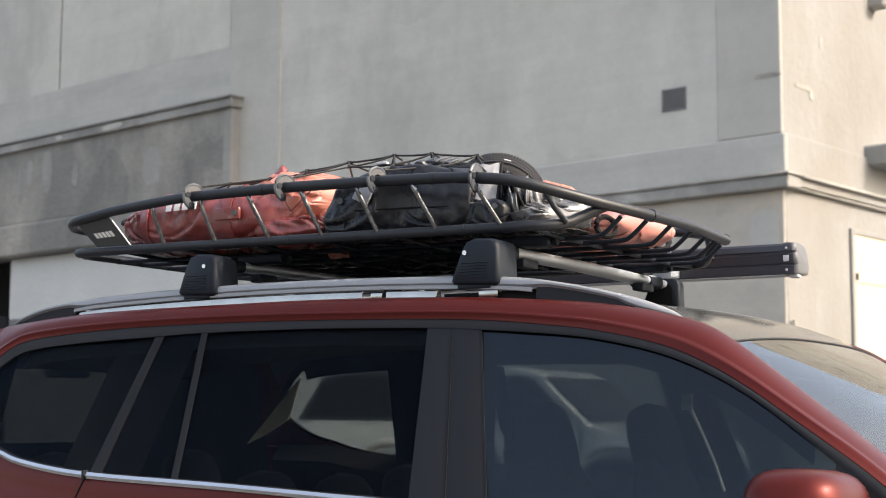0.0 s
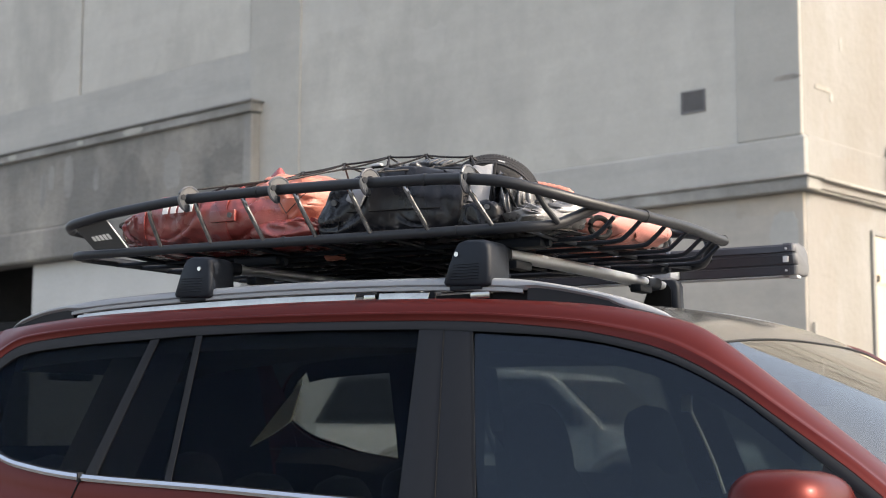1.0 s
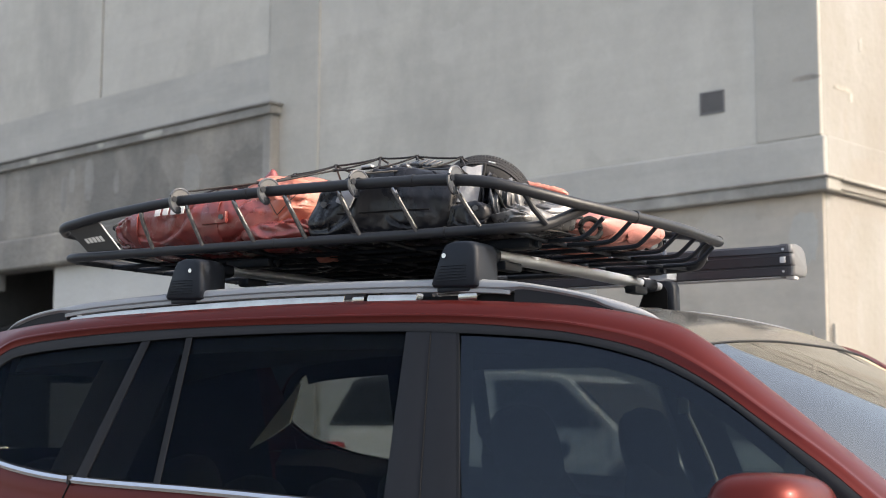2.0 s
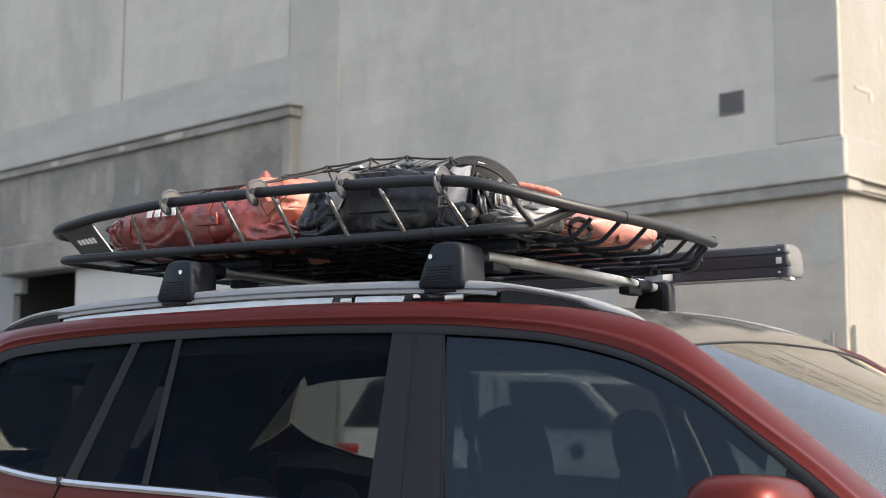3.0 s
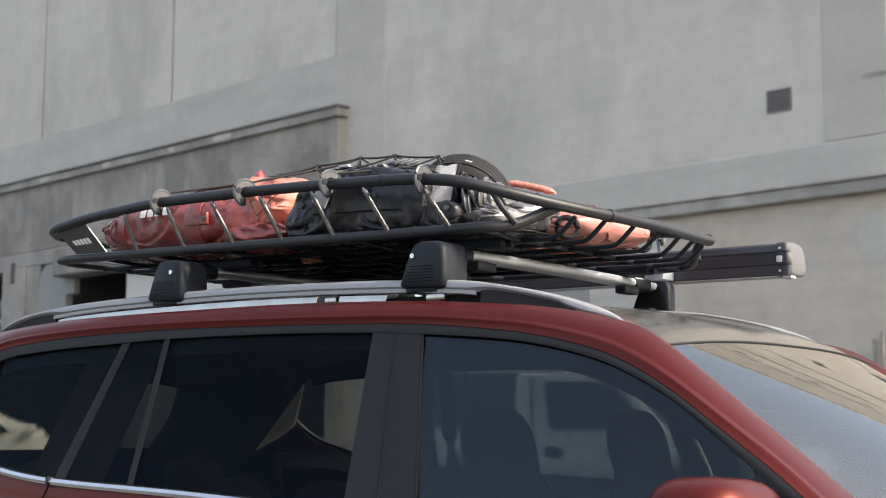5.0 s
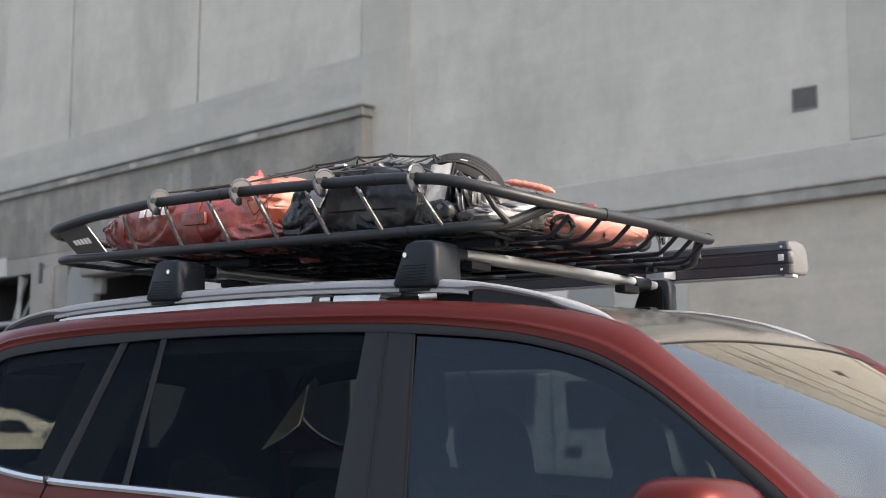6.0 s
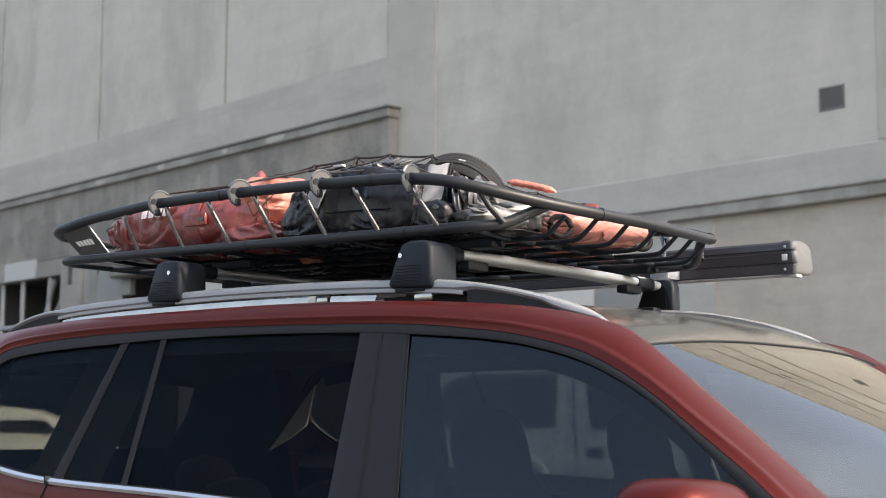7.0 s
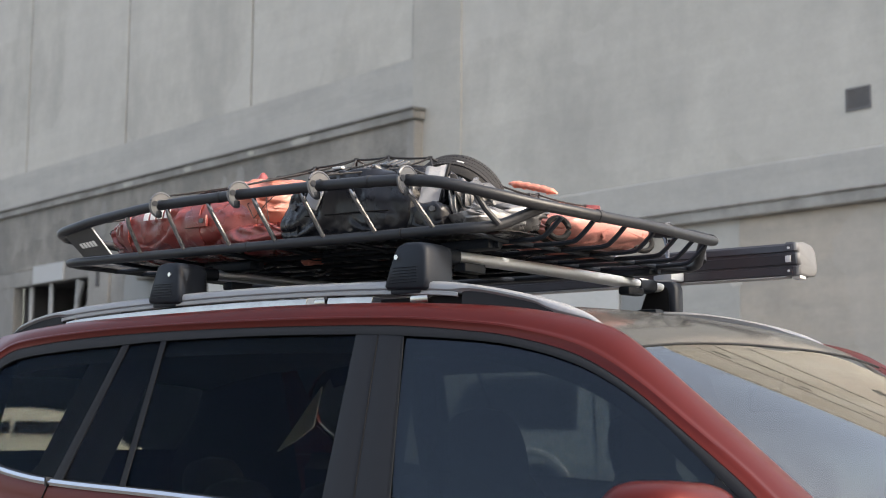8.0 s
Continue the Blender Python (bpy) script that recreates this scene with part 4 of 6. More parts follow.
def seat(x, y, w, back_z, tilt=-14.0):
    bm = boxed((x - 0.20, y - w / 2, 0.62), (x + 0.34, y + w / 2, 0.84), 0.06, 3)
    st = part("seat", bm, M_SEAT, suv, "charcoal upholstered seat")
    bm = bmesh.new()
    m = Matrix.Translation((x - 0.16, y, 0.80)) @ Matrix.Rotation(radians(tilt), 4, "Y")
    h = back_z - 0.80
    rows = []
    for u in span(0, 1, 10):
        hw = w / 2 * (1.0 if u < 0.55 else 1.0 - 0.42 * ((u - 0.55) / 0.45) ** 2.2)
        rows.append([m @ Vector((0.06 * math.cos(a) * (1 - 0.3 * u), hw * math.copysign(abs(math.sin(a)) ** 0.55, math.sin(a)), h * u)) for a in span(0, 2 * math.pi, 24)[:-1]])
    V = grid(bm, rows, close_v=True)
    bm.faces.new(V[-1])
    bm.faces.new(V[0][::-1])
    part("backrest", bm, M_SEAT, st)
    bm = bmesh.new()
    rows = []
    for u in span(-1, 1, 14):
        k = max(0.03, (1 - abs(u) ** 2.6) ** (1 / 2.6))
        rows.append([m @ Vector((0.060 * k * math.cos(a), 0.145 * k * math.copysign(abs(math.sin(a)) ** 0.7, math.sin(a)), h + 0.055 + 0.130 * u)) for a in span(0, 2 * math.pi, 22)[:-1]])
    V = grid(bm, rows, close_v=True)
    bm.faces.new(V[-1])
    bm.faces.new(V[0][::-1])
    for q in (-0.05, 0.05):
        tube(bm, [m @ Vector((0, q, h - 0.03)), m @ Vector((0, q, h + 0.06))], 0.007, 6)
    part("headrest", bm, M_SEAT, st)


for s in (-1, 1):
    seat(0.42, s * 0.38, 0.52, 1.315)
    seat(-0.55, s * 0.40, 0.56, 1.10)
seat(-0.55, 0.0, 0.26, 1.08)
for s in (-1, 1):
    seat(-1.48, s * 0.34, 0.48, 1.14)
bm = boxed((0.74, -0.13, 1.47), (0.77, 0.13, 1.535), 0.012)
tube(bm, [(0.77, 0, 1.52), (0.79, 0, 1.60)], 0.008, 6)
part("rear_view_mirror", bm, M_CABIN, suv)
bm = bmesh.new()
tube(bm, spline([(0.10, -0.60, 1.56), (0.16, -0.66, 1.40), (0.22, -0.70, 1.10), (0.24, -0.72, 0.80)], 5), 0.018, 6, flat=0.2)
part("seat_belt", bm, M_NAVY, suv)
# pale block and strip paint sunlight on the far pillar's edge
part("pillar_sun_patch", boxed((0.085, 0.678, 1.46), (0.125, 0.690, 1.515), 0.005), M_TRIMPALE, suv, "pale block for the sun patch on the far pillar")
part("seat_belt", tubed([(0.112, 0.690, 1.47), (0.136, 0.735, 1.385), (0.160, 0.780, 1.290), (0.184, 0.805, 1.19)], 0.006, 6), M_TRIMPALE, suv, "sunlit edge of the far pillar, painted pale")

# door mirrors
for s in (-1, 1):
    bm = bmesh.new()
    rows = []
    for u in span(0, 1, 14):
        y = 0.85 + 0.30 * u
        k = (1 - abs(2 * u - 1) ** 3.6) ** 0.5 if 0 < u < 1 else 0.0
        k = max(k, 0.02)
        rows.append([Vector((1.02 + 0.03 * (1 - u) + 0.105 * k * math.copysign(abs(math.cos(a)) ** 0.6, math.cos(a)), s * y, 1.232 + (0.104 * k) * math.copysign(abs(math.sin(a)) ** 0.65, math.sin(a)) - 0.012 * (1 - u))) for a in span(0, 2 * math.pi, 28)[:-1]])
    V = grid(bm, rows, close_v=True)
    bm.faces.new(V[0])
    bm.faces.new(V[-1][::-1])
    mir = part("door_mirror", bm, M_RED, suv, "dark red door mirror")
    part("mirror_glass", boxed((0.932, s * 1.0 - 0.075, 1.19), (0.938, s * 1.0 + 0.075, 1.285), 0.002), M_CHROME, mir)
    bm = bmesh.new()
    rows = []
    for u in span(0, 1, 8):
        rows.append([Vector((1.04 + (0.055 - 0.015 * u) * math.cos(a), s * (0.83 + 0.12 * u), 1.165 + 0.03 * u + 0.03 * math.sin(a))) for a in span(0, 2 * math.pi, 16)[:-1]])
    grid(bm, rows, close_v=True)
    part("mirror_foot", bm, M_TRIM, mir, "black mirror foot")


# ---- crossbars on the roof rails ----
def crossbar(x, lift=0.0, lock=-0.020):
    ob = thing("crossbar", (x, 0, 1.79), "brushed aluminium crossbar with black plastic feet on the roof rails", "roof bar", "roof crossbars")
    bm = bmesh.new()
    prof = []
    for k in range(20):
        a = 2 * math.pi * k / 20
        prof.append((0.036 * math.copysign(abs(math.cos(a)) ** 0.8, math.cos(a)), 0.0155 * math.copysign(abs(math.sin(a)) ** 0.75, math.sin(a))))
    rows = [[Vector((x + a, y, 1.874 + b + 0.006 * (1 - (y / 0.6) ** 2))) for a, b in prof] for y in span(-0.56, 0.66, 14)]
    V = grid(bm, rows, close_v=True)
    bm.faces.new(V[0])
    bm.faces.new(V[-1][::-1])
    part("bar", bm, M_BAR, ob, "brushed aluminium bar")
    for s in (-1, 1):
        out = [(-0.072, 1.783), (-0.066, 1.776), (0.048, 1.770), (0.060, 1.776), (0.062, 1.80), (0.060, 1.872), (0.052, 1.888), (0.036, 1.894), (-0.008, 1.896), (-0.028, 1.890), (-0.040, 1.872), (-0.056, 1.83)]
        bm = bmesh.new()
        rings = []
        inner = 0.528 if s < 0 else 0.588
        for y, k in ((-0.640, 0.86), (-0.636, 0.95), (-0.626, 1.0), (-inner - 0.020, 1.0), (-inner - 0.005, 0.97), (-inner, 0.90)):
            cz = 1.83
            rings.append([Vector((x + 0.012 + a * 1.08 * k, -s * y, cz + (b - cz) * k)) for a, b in out])
        V = grid(bm, rings, close_v=True)
        bm.faces.new(V[0])
        bm.faces.new(V[-1][::-1])
        ft = part("foot", bm, M_PLASTIC, ob, "black plastic foot with ribs", 50)
        # flat dark plate paints the shade of the foot's hollow inside
        bm = bmesh.new()
        prism(bm, [Vector((x + 0.004 + a * 0.80, s * (inner - 0.001), 1.826 + (b - 1.83) * 0.78)) for a, b in out], (0, s * 0.004, 0), (0, -s * 0.002, 0))
        part("hollow", bm, M_CABIN, ft, "dark plate for the shade inside the hollow foot")
        for k in range(6):
            z = 1.792 + k * 0.0075
            bm = boxed((x - 0.042 + k * 0.002, s * 0.6395 - 0.0022, z), (x + 0.048, s * 0.6395 + 0.0022, z + 0.003), 0.001, 1)
            part("rib", bm, M_PLASTIC, ft)
        bm = bmesh.new()
        bmesh.ops.create_cone(bm, cap_ends=True, segments=20, radius1=0.0075, radius2=0.0065, depth=0.008, matrix=Matrix.Translation((x + lock, s * 0.640, 1.858)) @ Matrix.Rotation(s * -math.pi / 2, 4, "X"))
        part("lock", bm, M_CHROME, ft, "bright round lock")
        bm = bmesh.new()
        sl = [(0.040 * spow(math.cos(a), 0.6), 0.021 * spow(math.sin(a), 0.6)) for a in span(0, 2 * math.pi, 20)[:-1]]
        V = grid(bm, [[Vector((x + a * k, s * y, 1.8735 + b * k)) for a, b in sl] for y, k in ((0.535, 1.06), (0.455, 1.0), (0.449, 0.97), (0.449, 0.80))], close_v=True)
        bm.faces.new(V[0])
        bm.faces.new(V[-1][::-1])
        part("sleeve", bm, M_PLASTIC, ft, "black sleeve round the bar", 40)
        part("clamp_tongue", boxed((x - 0.02, s * 0.53 - 0.025, 1.765), (x + 0.055, s * 0.53 + 0.025, 1.80), 0.008), M_PLASTIC, ft, "black clamp below the foot")
        part("strap_plate", boxed((x - 0.05, s * 0.60 - 0.03, 1.764), (x + 0.05, s * 0.60 + 0.03, 1.778), 0.004), M_PLASTIC, ft)
    bm = boxed((x - 0.0365, 0.45, 1.872), (x + 0.0365, 0.50, 1.893), 0.006)
    part("label", bm, M_CAP, ob, "pale sticker")
    ob.location.z += lift
    return ob


crossbar(0.045)
crossbar(-0.899, 0.009, 0.037)

# ---- roof basket ----
basket = thing("roof_basket", (-0.5, 0, 1.90), "black tubular steel roof basket on two crossbars", "roof rack")
near = [(-1.455, -0.585, 2.030), (-1.41, -0.628, 2.034), (-1.33, -0.64, 2.043), (-1.23, -0.64, 2.056), (-1.07, -0.64, 2.069), (-0.92, -0.64, 2.077), (-0.65, -0.64, 2.078), (-0.38, -0.64, 2.074), (-0.07, -0.64, 2.064), (0.053, -0.64, 2.055), (0.155, -0.622, 2.042), (0.25, -0.55, 2.016), (0.32, -0.45, 1.995), (0.375, -0.33, 1.981), (0.400, -0.20, 1.976)]
far = [(x, -y, z) for x, y, z in near[::-1]]
loop = near + [(0.408, 0.0, 1.975)] + [(0.390, 0.20, 1.976), (0.372, 0.33, 1.979), (0.335, 0.45, 1.990)] + far[3:] + [(-1.478, 0.5, 2.025), (-1.482, 0.0, 2.02), (-1.478, -0.5, 2.025)]
part("top_rail", tubed(spline(loop, 5, True), 0.0155, 12, True), M_RACK, basket)
low_near = [(-1.462, -0.50, 1.944), (-1.445, -0.55, 1.944), (-1.40, -0.575, 1.944), (-1.0, -0.576, 1.941), (-0.5, -0.576, 1.935), (0.0, -0.575, 1.929), (0.12, -0.574, 1.928), (0.19, -0.562, 1.929), (0.232, -0.532, 1.932), (0.258, -0.496, 1.942), (0.278, -0.468, 1.957), (0.323, -0.414, 1.989)]
part("bottom_rail", tubed(spline(low_near, 5), 0.0145, 12), M_RACK, basket)
part("bottom_rail", tubed(spline([(x, -y, z) for x, y, z in low_near], 5), 0.0145, 12), M_RACK, basket)
part("rear_rail", tubed([(-1.466, y, 1.944) for y in span(-0.52, 0.52, 8)], 0.0145, 10), M_RACK, basket)
for pts in ([(-0.649, -0.64, 2.078), (-0.652, -0.64, 2.078)], [(-0.074, -0.64, 2.0645), (-0.077, -0.64, 2.0645)]):
    for s in (1, -1):
        a, b = [Vector((p[0], s * p[1], p[2])) for p in pts]
        part("joint_collar", tubed([a + (a - b) * 1.5, b + (b - a) * 1.5], 0.0172, 12), M_RACK, basket)
for x in (-0.60, -0.014):
    for s in (-1, 1):
        z = 1.9365 if x < -0.3 else 1.9292
        part("joint_collar", tubed([(x - 0.004, s * 0.5755, z), (x + 0.004, s * 0.5755, z)], 0.0162, 12), M_RACK, basket)
part("joint_collar", tubed([(0.390, -0.268, 1.978), (0.392, -0.256, 1.9777)], 0.018, 12), M_RACK, basket)
part("joint_collar", tubed([(0.352, 0.402, 1.9855), (0.347, 0.414, 1.987)], 0.018, 12), M_RACK, basket)
rungs = [(-1.070, 2.056, -1.070), (-0.885, 2.063, -0.868), (-0.705, 2.064, -0.668), (-0.515, 2.062, -0.478), (-0.325, 2.058, -0.290), (-0.142, 2.052, -0.100), (0.052, 2.042, 0.100)]
for xt, zt, xb in rungs:
    for s in (-1, 1):
        zb = 1.943 - (xb + 1.0) * 0.011
        part("rung", tubed(spline([(xt, s * 0.638, zt), (xt + (xb - xt) * 0.3, s * 0.630, zt - 0.03), (xb, s * 0.580, zb)], 4), 0.0066, 10), M_RUNG, basket)
for s in (-1, 1):
    part("rung", tubed([(0.226, s * 0.571, 2.015), (0.243, s * 0.552, 1.975), (0.262, s * 0.520, 1.938)], 0.0080, 10), M_RACK, basket)

# name plate at the rear end, with plain pale bars
for s in (-1, 1):
    bm = bmesh.new()
    q = [Vector((-1.385, s * 0.632, 2.020)), Vector((-1.252, s * 0.636, 2.040)), Vector((-1.205, s * 0.590, 1.955)), Vector((-1.345, s * 0.590, 1.957))]
    out = Vector((0, s * 0.004, 0.0015))
    prism(bm, q, -out * 0.5, out * 0.5)
    plate = part("name_plate", bm, M_PLATE, basket, "dark plate with pale bars")
    for k in range(5):
        bm = bmesh.new()
        u0, u1 = 0.22 + k * 0.118, 0.22 + k * 0.118 + 0.088

        def on(u, v):
            return (q[0].lerp(q[1], u)).lerp(q[3].lerp(q[2], u), v)
        prism(bm, [on(u0, 0.46), on(u1, 0.46), on(u1, 0.66), on(u0, 0.66)], out * 0.5, out * 0.9)
        part("bar", bm, M_WHITEPRINT, plate, "pale bar")
    part("plate_edge", tubed([q[1], q[2]], 0.0026, 6), M_STEELFRAME, plate, "pale plate edge")

# floor: long rods that turn up to the front rail, cross rods, clamps
ROD_Y = [-0.37, -0.26, -0.13, 0.01, 0.14, 0.25, 0.37]


def front_x(y):
    return 0.408 - 0.012 * (y / 0.2) ** 2 * (1.0 if abs(y) < 0.2 else 1.0) - 0.10 * max(0, abs(y) - 0.25) ** 1.4


for y in ROD_Y:
    fx = front_x(y)
    part("floor_rod", tubed(spline([(-1.466, y, 1.935), (-1.0, y, 1.930), (-0.3, y, 1.922), (0.10, y, 1.916), (0.22, y, 1.915), (fx - 0.085, y, 1.916), (fx - 0.055, y, 1.928), (fx - 0.012, y, 1.966)], 4), 0.0068, 8), M_PLASTIC, basket)
for x in (-1.25, -1.02, -0.74, -0.50, -0.25, -0.02, 0.18):
    z = 1.922 - 0.011 * x
    part("cross_rod", tubed([(x, -0.575, z + 0.004), (x, -0.4, z - 0.004), (x, 0.4, z - 0.004), (x, 0.575, z + 0.004)], 0.0066, 8), M_PLASTIC, basket)
for x in (0.075, -0.83):
    for y in (-0.40, 0.40):
        bm = boxed((x - 0.085, y - 0.03, 1.893), (x + 0.085, y + 0.03, 1.922), 0.008)
        cl = part("clamp", bm, M_PLASTIC, basket, "black plastic clamp")
        part("bolt", tubed([(x + 0.088, y, 1.905), (x + 0.10, y, 1.905)], 0.011, 10), M_PLASTIC, cl)
        part("wing_nut", boxed((x - 0.02, y - 0.045, 1.835), (x + 0.02, y + 0.045, 1.86), 0.006), M_PLASTIC, cl)

# ---- cargo ----
CARGO = []


def cloth(c, h, yaw, p_len=3.0, p_sec=0.7, seed=1, n=40, depth=0.010, width=0.012, lump=0.012, nu=110, nv=110, lean=0.0, slant=(0.3, 1.2), length=(0.06, 0.22), floor=1.934):
    """A stuffed fabric form along its own x axis: rounded ends, squared section, lumps, and n sharp folds."""
    rng = random.Random(seed)
    m = Matrix.Translation(c) @ Matrix.Rotation(radians(yaw), 4, "Z")
    rad = (h[1] + h[2]) / 2
    folds = []
    for _ in range(n):
        s0, a0 = rng.uniform(-h[0], h[0]), rng.uniform(0, 2 * math.pi) * rad
        g = rng.uniform(*slant) * rng.choice((-1, 1))
        half = rng.uniform(*length) / 2
        folds.append((s0, a0, math.cos(g), math.sin(g), half, depth * rng.uniform(0.4, 1.2), width * rng.uniform(0.5, 1.6)))
    ua = np.linspace(-1, 1, nu + 1)
    aa = np.arange(nv) * 2 * math.pi / nv
    S, T = np.meshgrid(ua * h[0], aa * rad, indexing="ij")
    D = np.zeros_like(S)
    for s0, a0, ca, sa, half, dep, wid in folds:
        for wrap in (-2 * math.pi * rad, 0, 2 * math.pi * rad):
            ds, dt = S - s0, T - a0 + wrap
            along, across = ds * ca + dt * sa, -ds * sa + dt * ca
            across = across + 0.25 * along * along / half
            fade = np.clip(1 - (along / half) ** 2, 0, 1)
            D += dep * fade * (0.8 * np.exp(-((across - 1.3 * wid) / (1.1 * wid)) ** 2) - np.exp(-(across / (0.6 * wid)) ** 2))
    bm = bmesh.new()
    rows = []
    for i in range(nu + 1):
        u = float(ua[i])
        k = max(0.02, (1 - abs(u) ** p_len) ** (1 / p_len)) if abs(u) < 1 else 0.02
        row = []
        for j in range(nv):
            y, z = spow(math.cos(aa[j]), p_sec), spow(math.sin(aa[j]), p_sec)
            p = Vector((u * h[0], y * h[1] * (0.55 + 0.45 * k) * min(1, k * 2.2), z * h[2] * k))
            p.x += lean * p.z * max(0.0, -u)
            r = Vector((0, y * h[1], z * h[2])).normalized()
            w = (fbm(p, 7.0, seed) * lump + fbm(p, 26.0, seed + 4) * lump * 0.22 + float(D[i, j])) * min(1, k * 1.5)
            v = m @ (p + r * w)
            v.z = max(v.z, floor)
            row.append(v)
        rows.append(row)
    V = grid(bm, rows, close_v=True)
    bm.faces.new(V[0])
    bm.faces.new(V[-1][::-1])
    CARGO.append((Vector(c), h, radians(yaw), p_len))
    return bm


def band_on(c, h, yaw, u0, width, out=0.006, p_sec=0.62, a0=0.0, a1=2 * math.pi, k_len=3.0):
    """A webbing band round a soft form at station u0 along it."""
    m = Matrix.Translation(c) @ Matrix.Rotation(radians(yaw), 4, "Z")
    rows = []
    for d in (-0.5, 0.5):
        u = u0 + d * width / h[0]
        k = (1 - abs(u) ** k_len) ** (1 / k_len)
        row = []
        for a in span(a0, a1, 40):
            y, z = spow(math.cos(a), p_sec), spow(math.sin(a), p_sec)
            p = Vector((u * h[0], y * (h[1] * (0.55 + 0.45 * k) + out), z * (h[2] * k + out)))
            row.append(m @ p)
        rows.append(row)
    return shell(rows, 0.003, c)


def disc(c, normal, r, thick, seg=18):
    n = Vector(normal).normalized() * thick / 2
    return tubed([Vector(c) - n, Vector(c) + n], r, seg)


# black sheet added under the bags for underside shade, sagging between the rods
def sheet_z(x, y):
    return 1.9335 - 0.011 * x + 0.007 * abs(fbm((x, y, 0.0), 9.0, 2.0)) + 0.006 * max(0.0, fbm((x, y, 0.3), 24.0, 5.0))


def sheet_end(y):
    return -0.03 + 0.27 * max(0.0, min(1.0, (-0.22 - y) / 0.09)) - 0.06 * max(0.0, (-0.40 - y) / 0.1)


rows = [[Vector((x, y, sheet_z(x, y))) for x in span(-1.36, sheet_end(y), 100)] for y in span(-0.50, 0.50, 70)]
single("underside_shade_sheet", shell(rows, 0.003, (-0.6, 0.0, 3.0)), M_BLACKBAG, (-0.6, 0.0, 1.94), "crumpled black sheet added to darken the basket underside", "tarpaulin", smooth=60)

# strap ends and a red tag hanging through the floor
rng = random.Random(8)
straps = thing("luggage_straps", (-0.5, 0.0, 1.93), "loose webbing strap ends hanging through the basket floor", "strap")
for k in range(26):
    x, y = rng.uniform(-0.95, 0.05), rng.uniform(-0.46, 0.40)
    a = rng.uniform(-0.6, 0.6)
    d = Vector((math.cos(a), math.sin(a), 0)) * rng.uniform(0.03, 0.07)
    p = Vector((x, y, 1.925 - 0.011 * x))
    part("strap_end", tubed(spline([p - d, p - d * 0.3 - Vector((0, 0, 0.012)), p + d * 0.4 - Vector((0, 0, 0.006)), p + d], 4), 0.0055, 6, flat=0.35), (M_NAVY, M_HOOK, M_NAVY, M_GREYBAG)[k % 4], straps)
part("tag", cloth((-0.64, -0.27, 1.926), (0.035, 0.02, 0.010), 20.0, 2.4, 0.8, 71, 8, 0.004, 0.006, 0.004, 24, 20, floor=1.90), M_ORANGE_LIT, straps, "orange fabric tag", 60)

# red duffel at the rear
RC, RH, RY = (-0.985, -0.325, 2.032), (0.335, 0.222, 0.098), 1.0
red = single("duffel_bag", cloth(RC, RH, RY, 3.2, 0.72, 3, 46, 0.011, 0.016, 0.014, 130, 120, 0.45, (0.2, 1.1), (0.10, 0.30)), M_REDBAG, (-0.985, -0.27, 1.94), "red tarpaulin duffel bag lying in the roof basket", "bag", smooth=60)
part("strap", band_on(RC, RH, RY, 0.36, 0.034, 0.008, 0.72, k_len=3.2), M_REDBAG, red, "red webbing strap", 60)
part("strap", band_on(RC, RH, RY, -0.62, 0.030, 0.008, 0.72, k_len=3.2), M_REDBAG, red, "red webbing strap", 60)
part("strap_patch", boxed((-0.895, -0.563, 2.014), (-0.80, -0.552, 2.050), 0.003, m=None), M_REDBAG, red, "stitched red webbing patch")
part("snap", disc((-0.815, -0.567, 2.032), (0.3, -1, 0), 0.0075, 0.006), M_HOOK, red, "grey snap button")
# printed blocks follow the curve of the upper side
for k in range(4):
    x0 = -1.090 + k * 0.033
    rows = []
    for x in (x0, x0 + 0.022):
        row = []
        for a in span(radians(186), radians(200), 6):
            y, z = spow(math.cos(a), 0.72), spow(-math.sin(a), 0.72)
            u = (x - RC[0]) / RH[0]
            k2 = (1 - abs(u) ** 3.2) ** (1 / 3.2)
            row.append(Vector((x, RC[1] + y * (RH[1] * (0.55 + 0.45 * k2) + 0.017), RC[2] + z * (RH[2] * k2 + 0.017))))
        rows.append(row)
    part("print", shell(rows, 0.002, RC), M_WHITEPRINT, red, "plain white printed block", 60)
part("lower_fold", cloth((-0.66, -0.42, 1.978), (0.125, 0.125, 0.044), 3.0, 2.6, 0.75, 5, 30, 0.010, 0.012, 0.010, 80, 80, 0.0, (0.1, 0.8), (0.08, 0.2)), M_REDBAG, red, "folded red end of the bag", 60)
part("end_loop", tubed(spline([(-1.285, -0.47, 2.03), (-1.325, -0.50, 2.04), (-1.325, -0.46, 2.06), (-1.285, -0.43, 2.06)], 5), 0.006, 8), M_NAVY, red, "black end loop")

# sunlit end of the red duffel, added as an orange bag leaning on it
OC, OH, OY = (-0.700, -0.31, 2.068), (0.150, 0.200, 0.098), -6.0
org = single("dry_bag", cloth(OC, OH, OY, 2.3, 0.80, 11, 44, 0.013, 0.014, 0.014, 100, 110, 0.0, (0.1, 0.9), (0.08, 0.22)), M_ORANGE_LIT, (-0.735, -0.2, 1.94), "sunlit end of the red duffel, built as an orange bag", "bag", smooth=60)
bm = bmesh.new()
rows = []
for u in span(0, 1, 9):
    r = 0.050 * (1 - u) ** 0.8 + 0.005
    rows.append([Vector((-0.868 + 0.011 * u + r * (1 + 0.18 * math.sin(3 * a + 5 * u)) * math.cos(a), -0.28 + r * (1 + 0.18 * math.sin(3 * a + 5 * u)) * math.sin(a), 2.125 + 0.096 * u)) for a in span(0, 2 * math.pi, 16)[:-1]])
